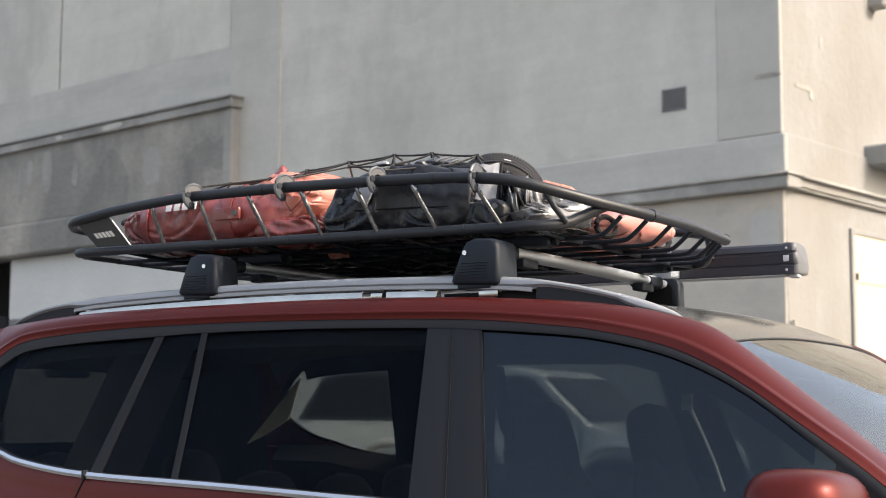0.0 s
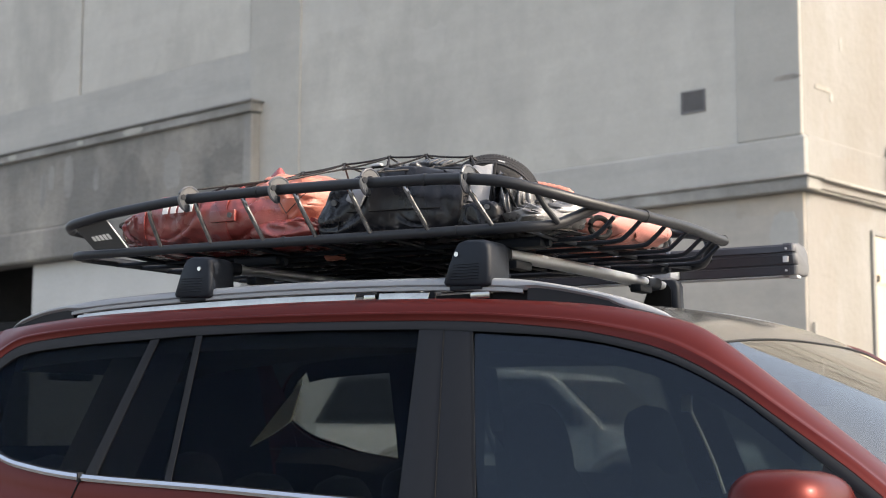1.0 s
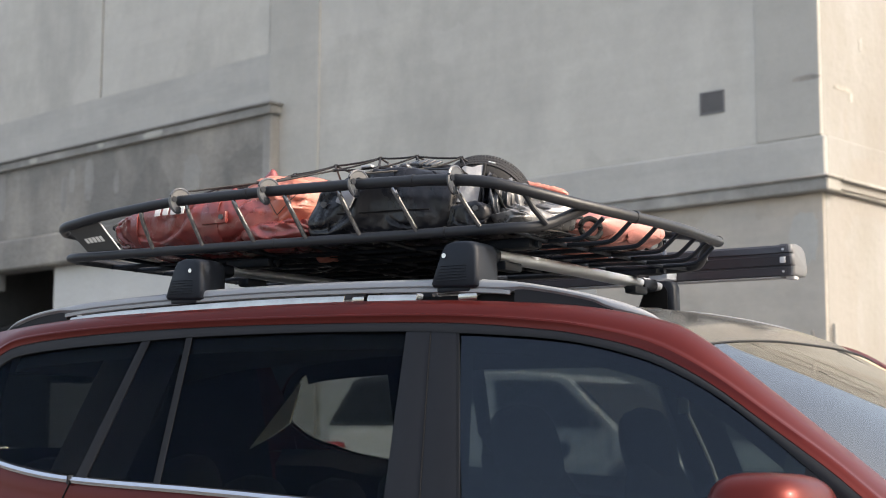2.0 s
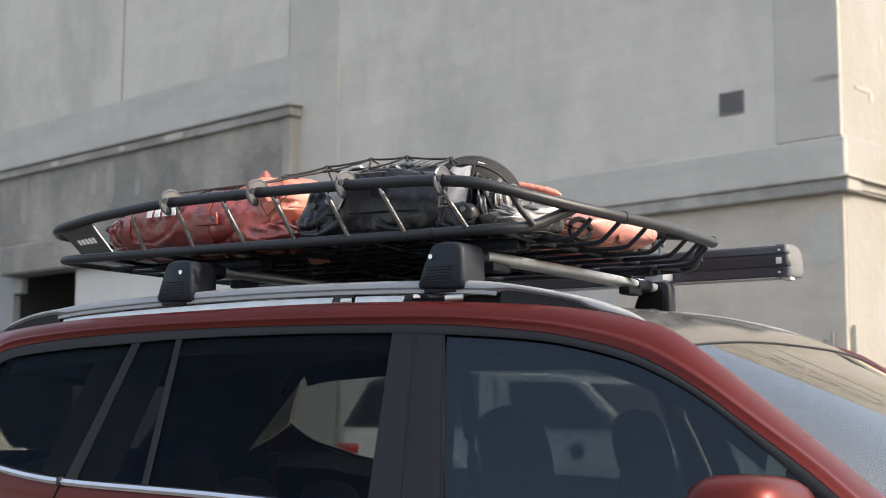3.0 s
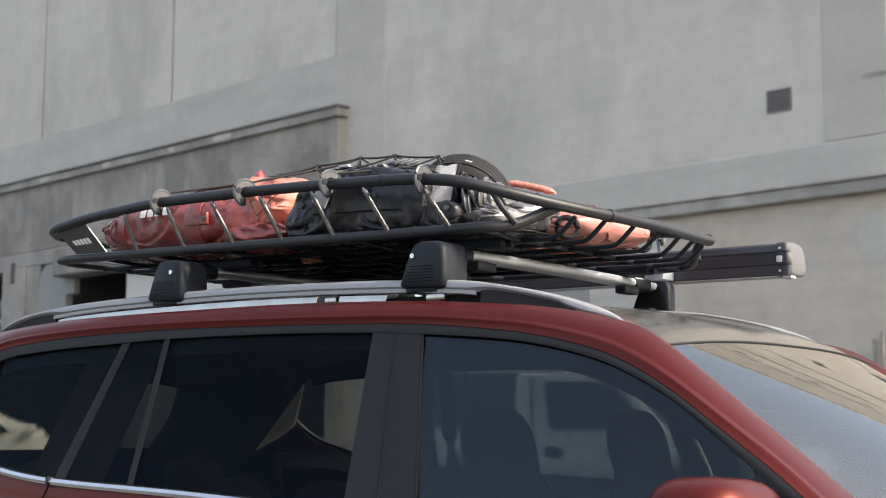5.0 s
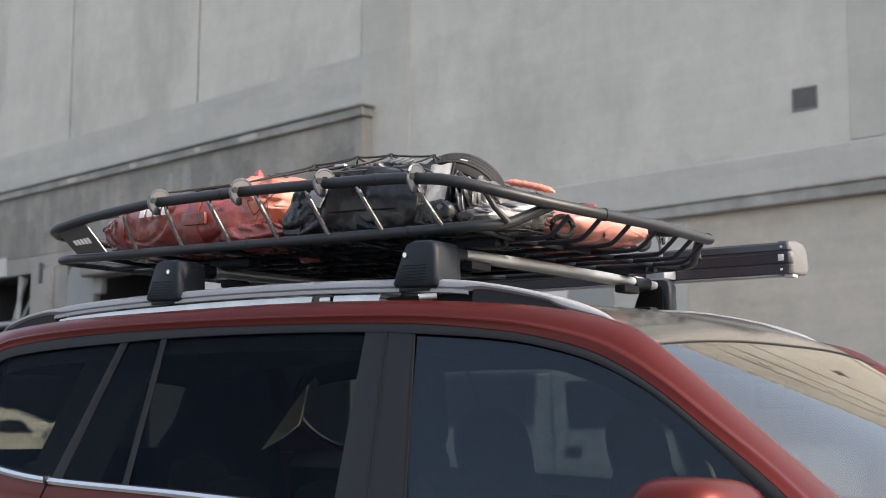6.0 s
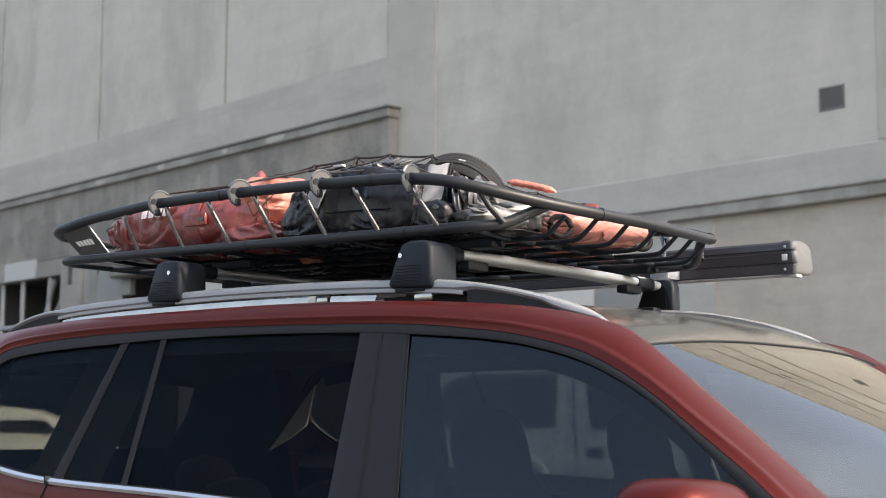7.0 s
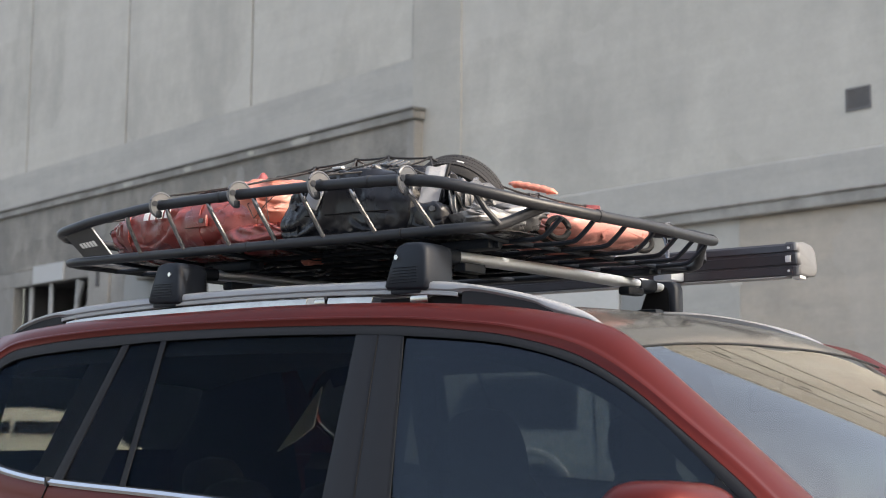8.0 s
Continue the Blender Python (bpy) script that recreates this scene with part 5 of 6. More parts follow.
V = grid(bm, rows, close_v=True)
bm.faces.new(V[-1])
part("bag_peak", bm, M_REDBAG, org, "red bag corner standing up", 60)
part("strap", band_on(OC, OH, OY, -0.1, 0.03, 0.007, 0.80, k_len=2.3), M_ORANGE_LIT, org, "orange webbing strap", 60)

# black duffel in the middle
BC, BH, BYW = (-0.265, -0.425, 2.028), (0.237, 0.125, 0.100), 1.0
blk = single("duffel_bag", cloth(BC, BH, BYW, 4.5, 0.50, 7, 34, 0.009, 0.014, 0.013, 130, 120, 0.55, (0.1, 0.7), (0.10, 0.28)), M_BLACKBAG, (-0.345, -0.25, 1.94), "black tarpaulin duffel bag lying in the roof basket", "bag", smooth=60)
part("panel_seam", tubed(spline([(-0.405, -0.5555, 2.010), (-0.30, -0.5575, 2.006), (-0.18, -0.5575, 2.004), (-0.08, -0.554, 2.000)], 6), 0.0022, 6), M_CABIN, blk, "dark seam along the side")
part("piping", tubed(spline([(-0.492, -0.515, 1.992), (-0.470, -0.543, 1.997), (-0.430, -0.5525, 1.995)], 5), 0.0014, 6), M_HOOK, blk, "thin grey piping of an end pocket")
part("piping", tubed(spline([(-0.430, -0.552, 1.995), (-0.421, -0.553, 1.975), (-0.425, -0.551, 1.950)], 5), 0.0030, 6), M_CABIN, blk, "dark seam beside the end pocket")
part("snap", disc((-0.440, -0.553, 2.040), (0.3, -1, 0), 0.009, 0.008), M_HOOK, blk, "grey snap button")
part("grey_patch", boxed((-0.034, -0.004, -0.030), (0.034, 0.004, 0.030), 0.004, m=Matrix.Translation((-0.352, -0.562, 2.058)) @ pose(0, 0, 0, -12, 22, -14)), M_POCKET, blk, "grey fabric patch")
part("lumpy_top", cloth((-0.255, -0.350, 2.116), (0.175, 0.075, 0.040), 4.0, 2.6, 0.75, 41, 40, 0.010, 0.009, 0.012, 80, 80, 0.3), M_BLACKBAG, blk, "crumpled black fabric on top", 60)
part("grey_fold", cloth((-0.245, -0.36, 2.150), (0.055, 0.06, 0.020), 20.0, 2.2, 0.8, 47, 20, 0.008, 0.008, 0.008, 50, 50), M_GREYBAG, blk, "grey shiny fold of fabric", 60)
part("grey_fold", cloth((-0.335, -0.33, 2.148), (0.05, 0.05, 0.020), -18.0, 2.2, 0.8, 49, 20, 0.008, 0.008, 0.008, 50, 50), M_GREYBAG, blk, "grey shiny fold of fabric", 60)
part("label", boxed((-0.378, -0.466, 2.153), (-0.340, -0.450, 2.161), 0.003), M_CAP, blk, "pale grey tag")
for k in range(3):
    part("buckle", boxed((-0.008, -0.020, -0.004), (0.008, 0.020, 0.004), 0.003, m=Matrix.Translation((-0.188 + 0.022 * k, -0.425, 2.158 - 0.004 * k)) @ pose(0, 0, 0, 25, 12, -22)), M_HOOK, blk, "grey webbing buckle")

# spare tyre leaning over the far side
TC = Vector((-0.086, -0.268, 2.044))
tm = Matrix.Translation(TC) @ pose(0, 0, 0, 118, 0, 22) @ Matrix.Diagonal((0.99, 0.99, 1.05, 1))
bm = bmesh.new()
prof = [(0.090, -0.030), (0.098, -0.046), (0.122, -0.054), (0.135, -0.046), (0.141, -0.034), (0.1425, -0.018), (0.1425, 0.018), (0.141, 0.034), (0.135, 0.046), (0.122, 0.054), (0.098, 0.046), (0.090, 0.030)]
grid(bm, [[tm @ Vector((q * math.cos(a), q * math.sin(a), k)) for q, k in prof] for a in span(0, 2 * math.pi, 72)[:-1]], close_u=True, close_v=True)
tyre = single("spare_tyre", bm, M_TYRE, (-0.105, -0.165, 1.93), "small black rubber tyre standing behind the bags in the roof basket", "tyre")
bm = bmesh.new()
for k in range(96):
    a = 2 * math.pi * k / 96
    for q, o in enumerate((-0.030, -0.010, 0.010, 0.030)):
        box(bm, (0.1400, -0.0036, o - 0.0088), (0.1434, 0.0036, o + 0.0085), 0, 1, tm @ Matrix.Rotation(a + 0.033 * (q % 2), 4, "Z"))
tr = part("tread", bm, M_TYRE, tyre, "tread blocks")
tr["kind"] = "stuff"
mk = tm @ Matrix.Rotation(1.29, 4, "Z")
part("mark", boxed((0.1432, -0.010, 0.014), (0.1446, 0.010, 0.020), m=mk), M_CAP, tyre, "short white mark on the tread")
# black disc stands for the shade in the tyre's hollow middle
part("hub", tubed([tm @ Vector((0, 0, -0.02)), tm @ Vector((0, 0, 0.0))], 0.105, 40), M_CABIN, tyre, "dark disc")

# grey rucksack, its pale pocket and folded cloth at the front
GC, GH, GY = (0.065, -0.360, 2.000), (0.095, 0.085, 0.070), 8.0
gry = single("rucksack", cloth(GC, GH, GY, 2.4, 0.75, 12, 46, 0.020, 0.010, 0.020, 90, 90, 0.0, (0.9, 1.5), (0.06, 0.16)), M_GREYBAG, (0.055, -0.33, 1.94), "crumpled grey and black rucksack strapped in the roof basket", "bag", smooth=60)
q = [Vector(p) for p in ((-0.048, -0.440, 2.128), (0.004, -0.408, 2.133), (0.026, -0.474, 2.022), (-0.040, -0.500, 2.020))]
rows = []
for u in span(0, 1, 14):
    a, b = q[0].lerp(q[3], u), q[1].lerp(q[2], u)
    rows.append([a.lerp(b, v) + Vector((0, -0.010 * math.sin(math.pi * v) + 0.004 * math.sin(8 * u + 2 * v), 0.003 * math.sin(9 * v))) for v in span(0, 1, 8)])
part("pocket", shell(rows, 0.030, (0.0, -0.3, 2.0)), M_POCKET, gry, "pale silver-grey pocket", 40)
part("pocket_edge", tubed([q[1] + Vector((0.003, 0, 0.003)), q[1].lerp(q[2], 0.5) + Vector((0.005, -0.002, 0)), q[2] + Vector((0.003, 0, 0))], 0.0045, 6), M_NAVY, gry, "black piping")
part("side_fold", cloth((0.080, -0.432, 2.018), (0.036, 0.042, 0.050), 25.0, 2.2, 0.8, 61, 30, 0.013, 0.009, 0.010, 80, 90, 0.0, (1.2, 1.57), (0.08, 0.2)), M_GLINT_CLOTH, gry, "dark glossy folds with sun glints in the colour", 60)
part("dark_fold", cloth((0.043, -0.425, 2.045), (0.020, 0.034, 0.052), 15.0, 2.4, 0.8, 62, 16, 0.010, 0.008, 0.006, 50, 60, 0.0, (1.2, 1.57), (0.06, 0.16)), M_BLACKBAG, gry, "dark fold beside the pocket", 60)
part("lower_roll", cloth((0.118, -0.395, 1.968), (0.095, 0.095, 0.036), -14.0, 2.4, 0.8, 63, 40, 0.013, 0.010, 0.012, 90, 90, 0.0, (0.0, 0.7), (0.06, 0.18)), M_GLINT_CLOTH, gry, "rolled dark cloth with painted glints", 60)
# black form wedged in to stand for shadow between two folds
part("fold_shadow", cloth((0.125, -0.385, 2.006), (0.030, 0.05, 0.022), 10.0, 2.2, 0.8, 64, 14, 0.008, 0.008, 0.006, 50, 50), M_BLACKBAG, gry, "black lump for the shade between the folds", 60)
part("pale_roll", cloth((0.172, -0.330, 1.990), (0.068, 0.08, 0.032), -24.0, 2.3, 0.8, 67, 32, 0.012, 0.010, 0.010, 80, 80, 0.0, (0.0, 0.8), (0.06, 0.18)), M_GLINT_CLOTH, gry, "dark glossy cloth, pale with painted glints", 60)
part("flap", cloth((0.008, -0.478, 1.980), (0.078, 0.050, 0.036), -6.0, 3.2, 0.42, 25, 14, 0.006, 0.010, 0.004, 70, 60), M_BLACKBAG, gry, "black flap", 60)
part("snap", disc((0.055, -0.536, 1.994), (0.4, -1, 0.1), 0.0075, 0.008), M_HOOK, gry, "grey round snap")
part("strap", tubed(spline([(0.075, -0.475, 2.090), (0.095, -0.485, 2.04), (0.115, -0.475, 1.985)], 6), 0.009, 6, flat=0.4), M_NAVY, gry, "black strap")
part("strap", tubed(spline([(0.10, -0.40, 2.065), (0.15, -0.36, 2.045), (0.21, -0.30, 2.000)], 6), 0.008, 6, flat=0.4), M_NAVY, gry, "black strap")
for k in range(3):
    part("stripe", boxed((-0.030, -0.004, -0.003), (0.030, 0.004, 0.003), 0.002, m=Matrix.Translation((0.168 + 0.012 * k, -0.345 + 0.018 * k, 2.022 - 0.007 * k)) @ pose(0, 0, 0, 0, 24, 48)), M_CAP, gry, "pale reflective stripe")

# red bag at the front, its sunlight mixed into the salmon colour
FC, FH, FYW = (0.142, 0.000, 1.984), (0.140, 0.215, 0.050), -6.0
frd = single("stuff_sack", cloth(FC, FH, FYW, 2.6, 0.80, 31, 60, 0.014, 0.009, 0.013, 120, 130, 0.0, (0.2, 1.3), (0.08, 0.26)), M_SALMON, (0.12, 0.02, 1.94), "red stuff sack at the front of the roof basket, coloured as sunlit", "bag", smooth=60)
part("strap", band_on(FC, FH, FYW, 0.2, 0.022, 0.008, 0.80, k_len=2.6), M_NAVY, frd, "black strap", 60)
ring = [Vector((0.237, -0.224, 1.962)) + 0.030 * (math.cos(a) * Vector((0.62, 0.78, 0)) + math.sin(a) * Vector((-0.2, 0.15, 0.96))) for a in span(0, 2 * math.pi, 24)[:-1]]
part("strap_ring", tubed(ring, 0.008, 8, True), M_NAVY, frd, "black strap ring")
ring = [Vector((0.175, 0.300, 1.985)) + 0.034 * (math.cos(a) * Vector((0.55, 0.83, 0)) + math.sin(a) * Vector((-0.3, 0.2, 0.9))) for a in span(0, 2 * math.pi, 24)[:-1]]
part("strap_ring", tubed(ring, 0.008, 8, True), M_NAVY, frd, "black strap ring")
OC2 = (-0.125, 0.28, 2.022)
org2 = single("dry_bag", cloth(OC2, (0.165, 0.16, 0.090), -8.0, 2.6, 0.8, 37, 50, 0.013, 0.012, 0.014, 100, 90), M_ORANGE_LIT, (-0.06, 0.34, 1.94), "orange dry bag behind the red sack", "bag", smooth=60)
rows = []
for k, x in enumerate(span(-0.215, -0.060, 26)):
    u = (x + 0.215) / 0.26
    cx, cy, cz = x, 0.16 + 0.06 * u, 2.180 - 0.075 * u ** 1.3 + 0.0012 * math.sin(k * 1.4)
    r = (0.011 + 0.0016 * math.sin(k * 2.4 + 1)) * min(1.0, 0.35 + 0.2 * k, 0.35 + 0.2 * (26 - k))
    rows.append([Vector((cx, cy + r * 1.3 * math.cos(a), cz + r * math.sin(a))) for a in span(0, 2 * math.pi, 11)[:-1]])
bm = bmesh.new()
V = grid(bm, rows, close_v=True)
bm.faces.new(V[0])
bm.faces.new(V[-1][::-1])
part("rolled_edge", bm, M_ORANGE_LIT, org2, "rolled closure", 60)
part("tab", boxed((-0.028, -0.004, -0.02), (0.028, 0.004, 0.02), 0.004, m=Matrix.Translation((-0.035, 0.345, 2.100)) @ pose(0, 0, 0, 0, 6, 20)), M_REDBAG, org2, "red fabric tab")

# ---- cargo net: knotted diamonds, taut between their knots ----
def top_at(x, y):
    z = 1.93
    for c, h, yaw, p in CARGO:
        d = Vector((x - c.x, y - c.y))
        u = (d.x * math.cos(yaw) + d.y * math.sin(yaw)) / h[0]
        v = (-d.x * math.sin(yaw) + d.y * math.cos(yaw)) / h[1]
        if abs(u) < 1 and abs(v) < 1:
            z = max(z, c.z + h[2] * (1 - abs(u) ** p) ** (1 / p) * (1 - abs(v) ** 3.2) ** 0.31 + 0.006)
    return z


near_ridge = lerp_table([(-1.34, 2.085), (-1.13, 2.128), (-0.90, 2.158), (-0.70, 2.178), (-0.54, 2.188), (-0.396, 2.200), (-0.243, 2.188), (-0.097, 2.172), (0.02, 2.112), (0.15, 2.055), (0.27, 2.00)])
lower_ridge = lerp_table([(-1.30, 2.075), (-1.10, 2.118), (-0.88, 2.146), (-0.58, 2.152), (-0.428, 2.162), (-0.309, 2.150), (-0.174, 2.136), (-0.09, 2.112), (0.04, 2.075), (0.15, 2.035), (0.27, 1.985)])
net = thing("cargo_net", (-0.5, 0, 2.05), "black elastic cargo net stretched over the bags", "net")
STEP = 0.152
ROWS = [-0.455, -0.365, -0.25, -0.13, 0.0, 0.13, 0.26, 0.38, 0.47]


def node(r, k):
    x = -0.396 + STEP * (k + (0.5 if r % 2 == 0 else 0.0)) + 0.012 * math.sin(7.3 * k + 2.1 * r)
    y = ROWS[r] + 0.010 * math.sin(3.7 * k + 1.3 * r)
    if r == 0:
        z = lower_ridge(x)
    elif r == 1:
        z = near_ridge(x)
    else:
        z = max(top_at(x, y) + 0.004, min(near_ridge(x) - 0.05 * (y + 0.365) - 0.01, 2.14 - 0.06 * y))
    return Vector((x, y, z))


def cord(name, a, b, r=0.0031, sag=0.004, label=""):
    mid = (a + b) / 2 - Vector((0, 0, sag))
    part(name, tubed([a, a.lerp(mid, 0.5) - Vector((0, 0, sag * 0.25)), mid, mid.lerp(b, 0.5) - Vector((0, 0, sag * 0.25)), b], r, 6), M_ROPE, net, label)


KS = range(-6, 3)
for r in range(len(ROWS)):
    for k in KS:
        p = node(r, k)
        d = Vector((0.75, 0.45, 0.1)) * 0.007
        part("knot", tubed([p - d, p, p + d], 0.0052, 6), M_ROPE, net)
        if r < 2 and k + 1 in KS:
            cord("cord", p, node(r, k + 1), 0.0032 if r else 0.0028, 0.003)
        if r + 1 < len(ROWS):
            up = [k, k + 1] if r % 2 == 0 else [k - 1, k]
            for j in up:
                if j in KS:
                    cord("cord", p, node(r + 1, j))
HOOKS = [(-0.901, 2.0772), (-0.562, 2.0772), (-0.248, 2.0722), (0.064, 2.0540)]
for s in (-1, 1):
    for x, z in HOOKS:
        # a flat crescent round the rail, open below on the inner side
        outer = [Vector((0, 0.034 * math.cos(a), -0.002 + 0.036 * math.sin(a))) for a in span(radians(12), radians(262), 24)]
        inner = [Vector((0, 0.0175 * math.cos(a), -0.002 + 0.0175 * math.sin(a))) for a in span(radians(250), radians(20), 16)]
        turn = -20 if x < -0.4 else (-14 if x < -0.1 else -2)
        m = Matrix.Translation((x, s * 0.640, z)) @ pose(0, 0, 0, 0, 0, turn if s < 0 else 180 - turn)
        m = m @ Matrix.Translation((0, -0.007, 0))
        bm = bmesh.new()
        prism(bm, outer + inner, (-0.0035, 0, 0), (0.0035, 0, 0))
        tube(bm, outer, 0.0048, 6)
        bm.transform(m)
        hk = part("net_hook", bm, M_HOOK, net, "grey plastic hook", 30)
        part("hook_hub", tubed([m @ Vector((-0.006, -0.022, 0.002)), m @ Vector((0.006, -0.022, 0.002))], 0.0085, 14), M_PLASTIC, hk, "dark disc")
        part("hook_lug", boxed((-0.006, -0.018, -0.040), (0.006, 0.002, -0.018), 0.005, m=m), M_PLASTIC, hk, "dark lower lug")
        tip = m @ Vector((0, 0.026, 0.030))
        ks = sorted(KS, key=lambda k: abs(node(0, k).x - x))[:2] if s < 0 else sorted(KS, key=lambda k: abs(node(8, k).x - x))[:2]
        for k in ks:
            cord("hook_cord", tip, node(0 if s < 0 else 8, k), 0.003, 0.0)
    # the net's loose end cords
    a = node(0 if s < 0 else 8, -6)
    cord("hook_cord", Vector((-1.30, s * 0.625, 2.05)), a, 0.003, 0.0)
    b = node(0 if s < 0 else 8, 2)
    cord("hook_cord", Vector((0.10, s * 0.625, 2.055)), b, 0.003, 0.0)

# the net's edge drawn down over the side of the orange bag
side_net = {"a": (-0.640, -0.470, 2.125), "b": (-0.560, -0.485, 2.115), "c": (-0.675, -0.512, 2.075), "d": (-0.600, -0.508, 2.072), "e": (-0.552, -0.498, 2.060), "f": (-0.640, -0.518, 2.030), "g": (-0.585, -0.510, 2.020)}
for a, b in ("ac", "ad", "bd", "cf", "df", "dg"):
    cord("side_cord", Vector(side_net[a]), Vector(side_net[b]), 0.0014, 0.001)

# cords drawn down over the front bags
front_ends = [((0.03, -0.60, 2.085), (0.29, -0.28, 2.000)), ((0.03, -0.60, 2.085), (0.21, -0.12, 2.032)), ((0.20, -0.56, 2.035), (0.13, -0.16, 2.046)), ((0.21, -0.12, 2.032), (0.33, -0.40, 1.994)),
              ((0.21, -0.12, 2.032), (0.38, 0.02, 1.986)), ((0.29, -0.28, 2.000), (0.20, 0.08, 2.034)), ((0.29, -0.28, 2.000), (0.39, -0.12, 1.986)), ((0.05, 0.00, 2.050), (0.21, -0.12, 2.032)), ((0.20, 0.08, 2.034), (0.38, 0.20, 1.986))]
for a, b in front_ends:
    cord("cord", Vector(a), Vector(b), 0.0030, 0.006)
for p in ((0.29, -0.28, 2.000), (0.21, -0.12, 2.032), (0.20, 0.08, 2.034)):
    part("knot", tubed([Vector(p) - Vector((0.006, 0.004, 0)), Vector(p) + Vector((0.006, 0.004, 0))], 0.0062, 6), M_ROPE, net)

# ---- rolled awning along the far side ----
awn = thing("awning", (-0.6, 0.80, 1.905), "anthracite rolled vehicle awning on the far side of the roof", "awning")
ap = [(0.742, 1.906), (0.742, 1.932), (0.7455, 1.934), (0.7455, 1.938), (0.742, 1.940), (0.739, 1.968), (0.7435, 1.972), (0.7435, 1.977), (0.739, 1.980), (0.742, 1.999), (0.749, 2.006), (0.80, 2.010), (0.845, 2.004), (0.862, 1.985), (0.864, 1.93), (0.850, 1.909), (0.80, 1.903)]
bm = bmesh.new()
prism(bm, [Vector((0, y, z)) for y, z in ap], (-1.55, 0, 0), (0.425, 0, 0))
part("case", bm, M_AWNING, awn, "anthracite aluminium case", 25)
bm = boxed((-1.55, 0.744, 1.899), (0.425, 0.80, 1.9035), 0.001)
part("lower_edge", bm, M_STEELFRAME, awn, "grey metal lower edge")
for x0, x1, inner in ((0.425, 0.448, True), (-1.573, -1.55, True)):
    bm = bmesh.new()
    prism(bm, [Vector((0, 0.80 + (y - 0.80) * 1.06, 1.957 + (z - 1.957) * 1.06)) for y, z in ap], (x0, 0, 0), (x1, 0, 0))
    part("end_collar", bm, M_AWNING, awn)
bm = bmesh.new()
rings = []
for x, k in ((0.448, 1.045), (0.459, 1.045), (0.463, 1.02)):
    rings.append([Vector((x - 0.16 * max(0.0, z - 1.95) * (x > 0.45), 0.80 + (y - 0.80) * k, 1.957 + (z - 1.957) * k)) for y, z in ap])
V = grid(bm, rings, close_v=True)
bm.faces.new(V[0][::-1])
bm.faces.new(V[-1])
part("end_cap", bm, M_AWNING, awn, "dark plastic end cap", 50)
bm = bmesh.new()
rings = []
for x, k in ((0.462, 0.95), (0.462, 1.05), (0.468, 1.04), (0.473, 0.98), (0.475, 0.88)):
    rings.append([Vector((x - 0.16 * max(0.0, z - 1.95), 0.80 + (y - 0.80) * k, 1.957 + (z - 1.957) * k)) for y, z in ap])
V = grid(bm, rings, close_v=True)
bm.faces.new(V[0][::-1])
bm.faces.new(V[-1])
part("cap_rim", bm, M_CAPGREY, awn, "light grey rim of the end cap", 50)
part("badge", boxed((0.427, 0.733, 1.945), (0.446, 0.738, 1.966), 0.002), M_CAP, awn, "small pale badge")
for z in (1.918, 1.990):
    part("screw", tubed([(0.438, 0.7365, z), (0.438, 0.733, z)], 0.004, 8), M_CAP, awn)
part("end_foot", boxed((0.44, 0.75, 1.893), (0.47, 0.79, 1.905), 0.003), M_CAP, awn)
for x in (0.03, -0.87):
    bm = boxed((x - 0.035, 0.66, 1.905), (x + 0.035, 0.742, 1.955), 0.006)
    part("bracket", bm, M_BAR, awn, "aluminium bracket")

# ---- other parked vehicles beyond ----
def _moved(bm, m):
    bm.transform(m)
    return bm


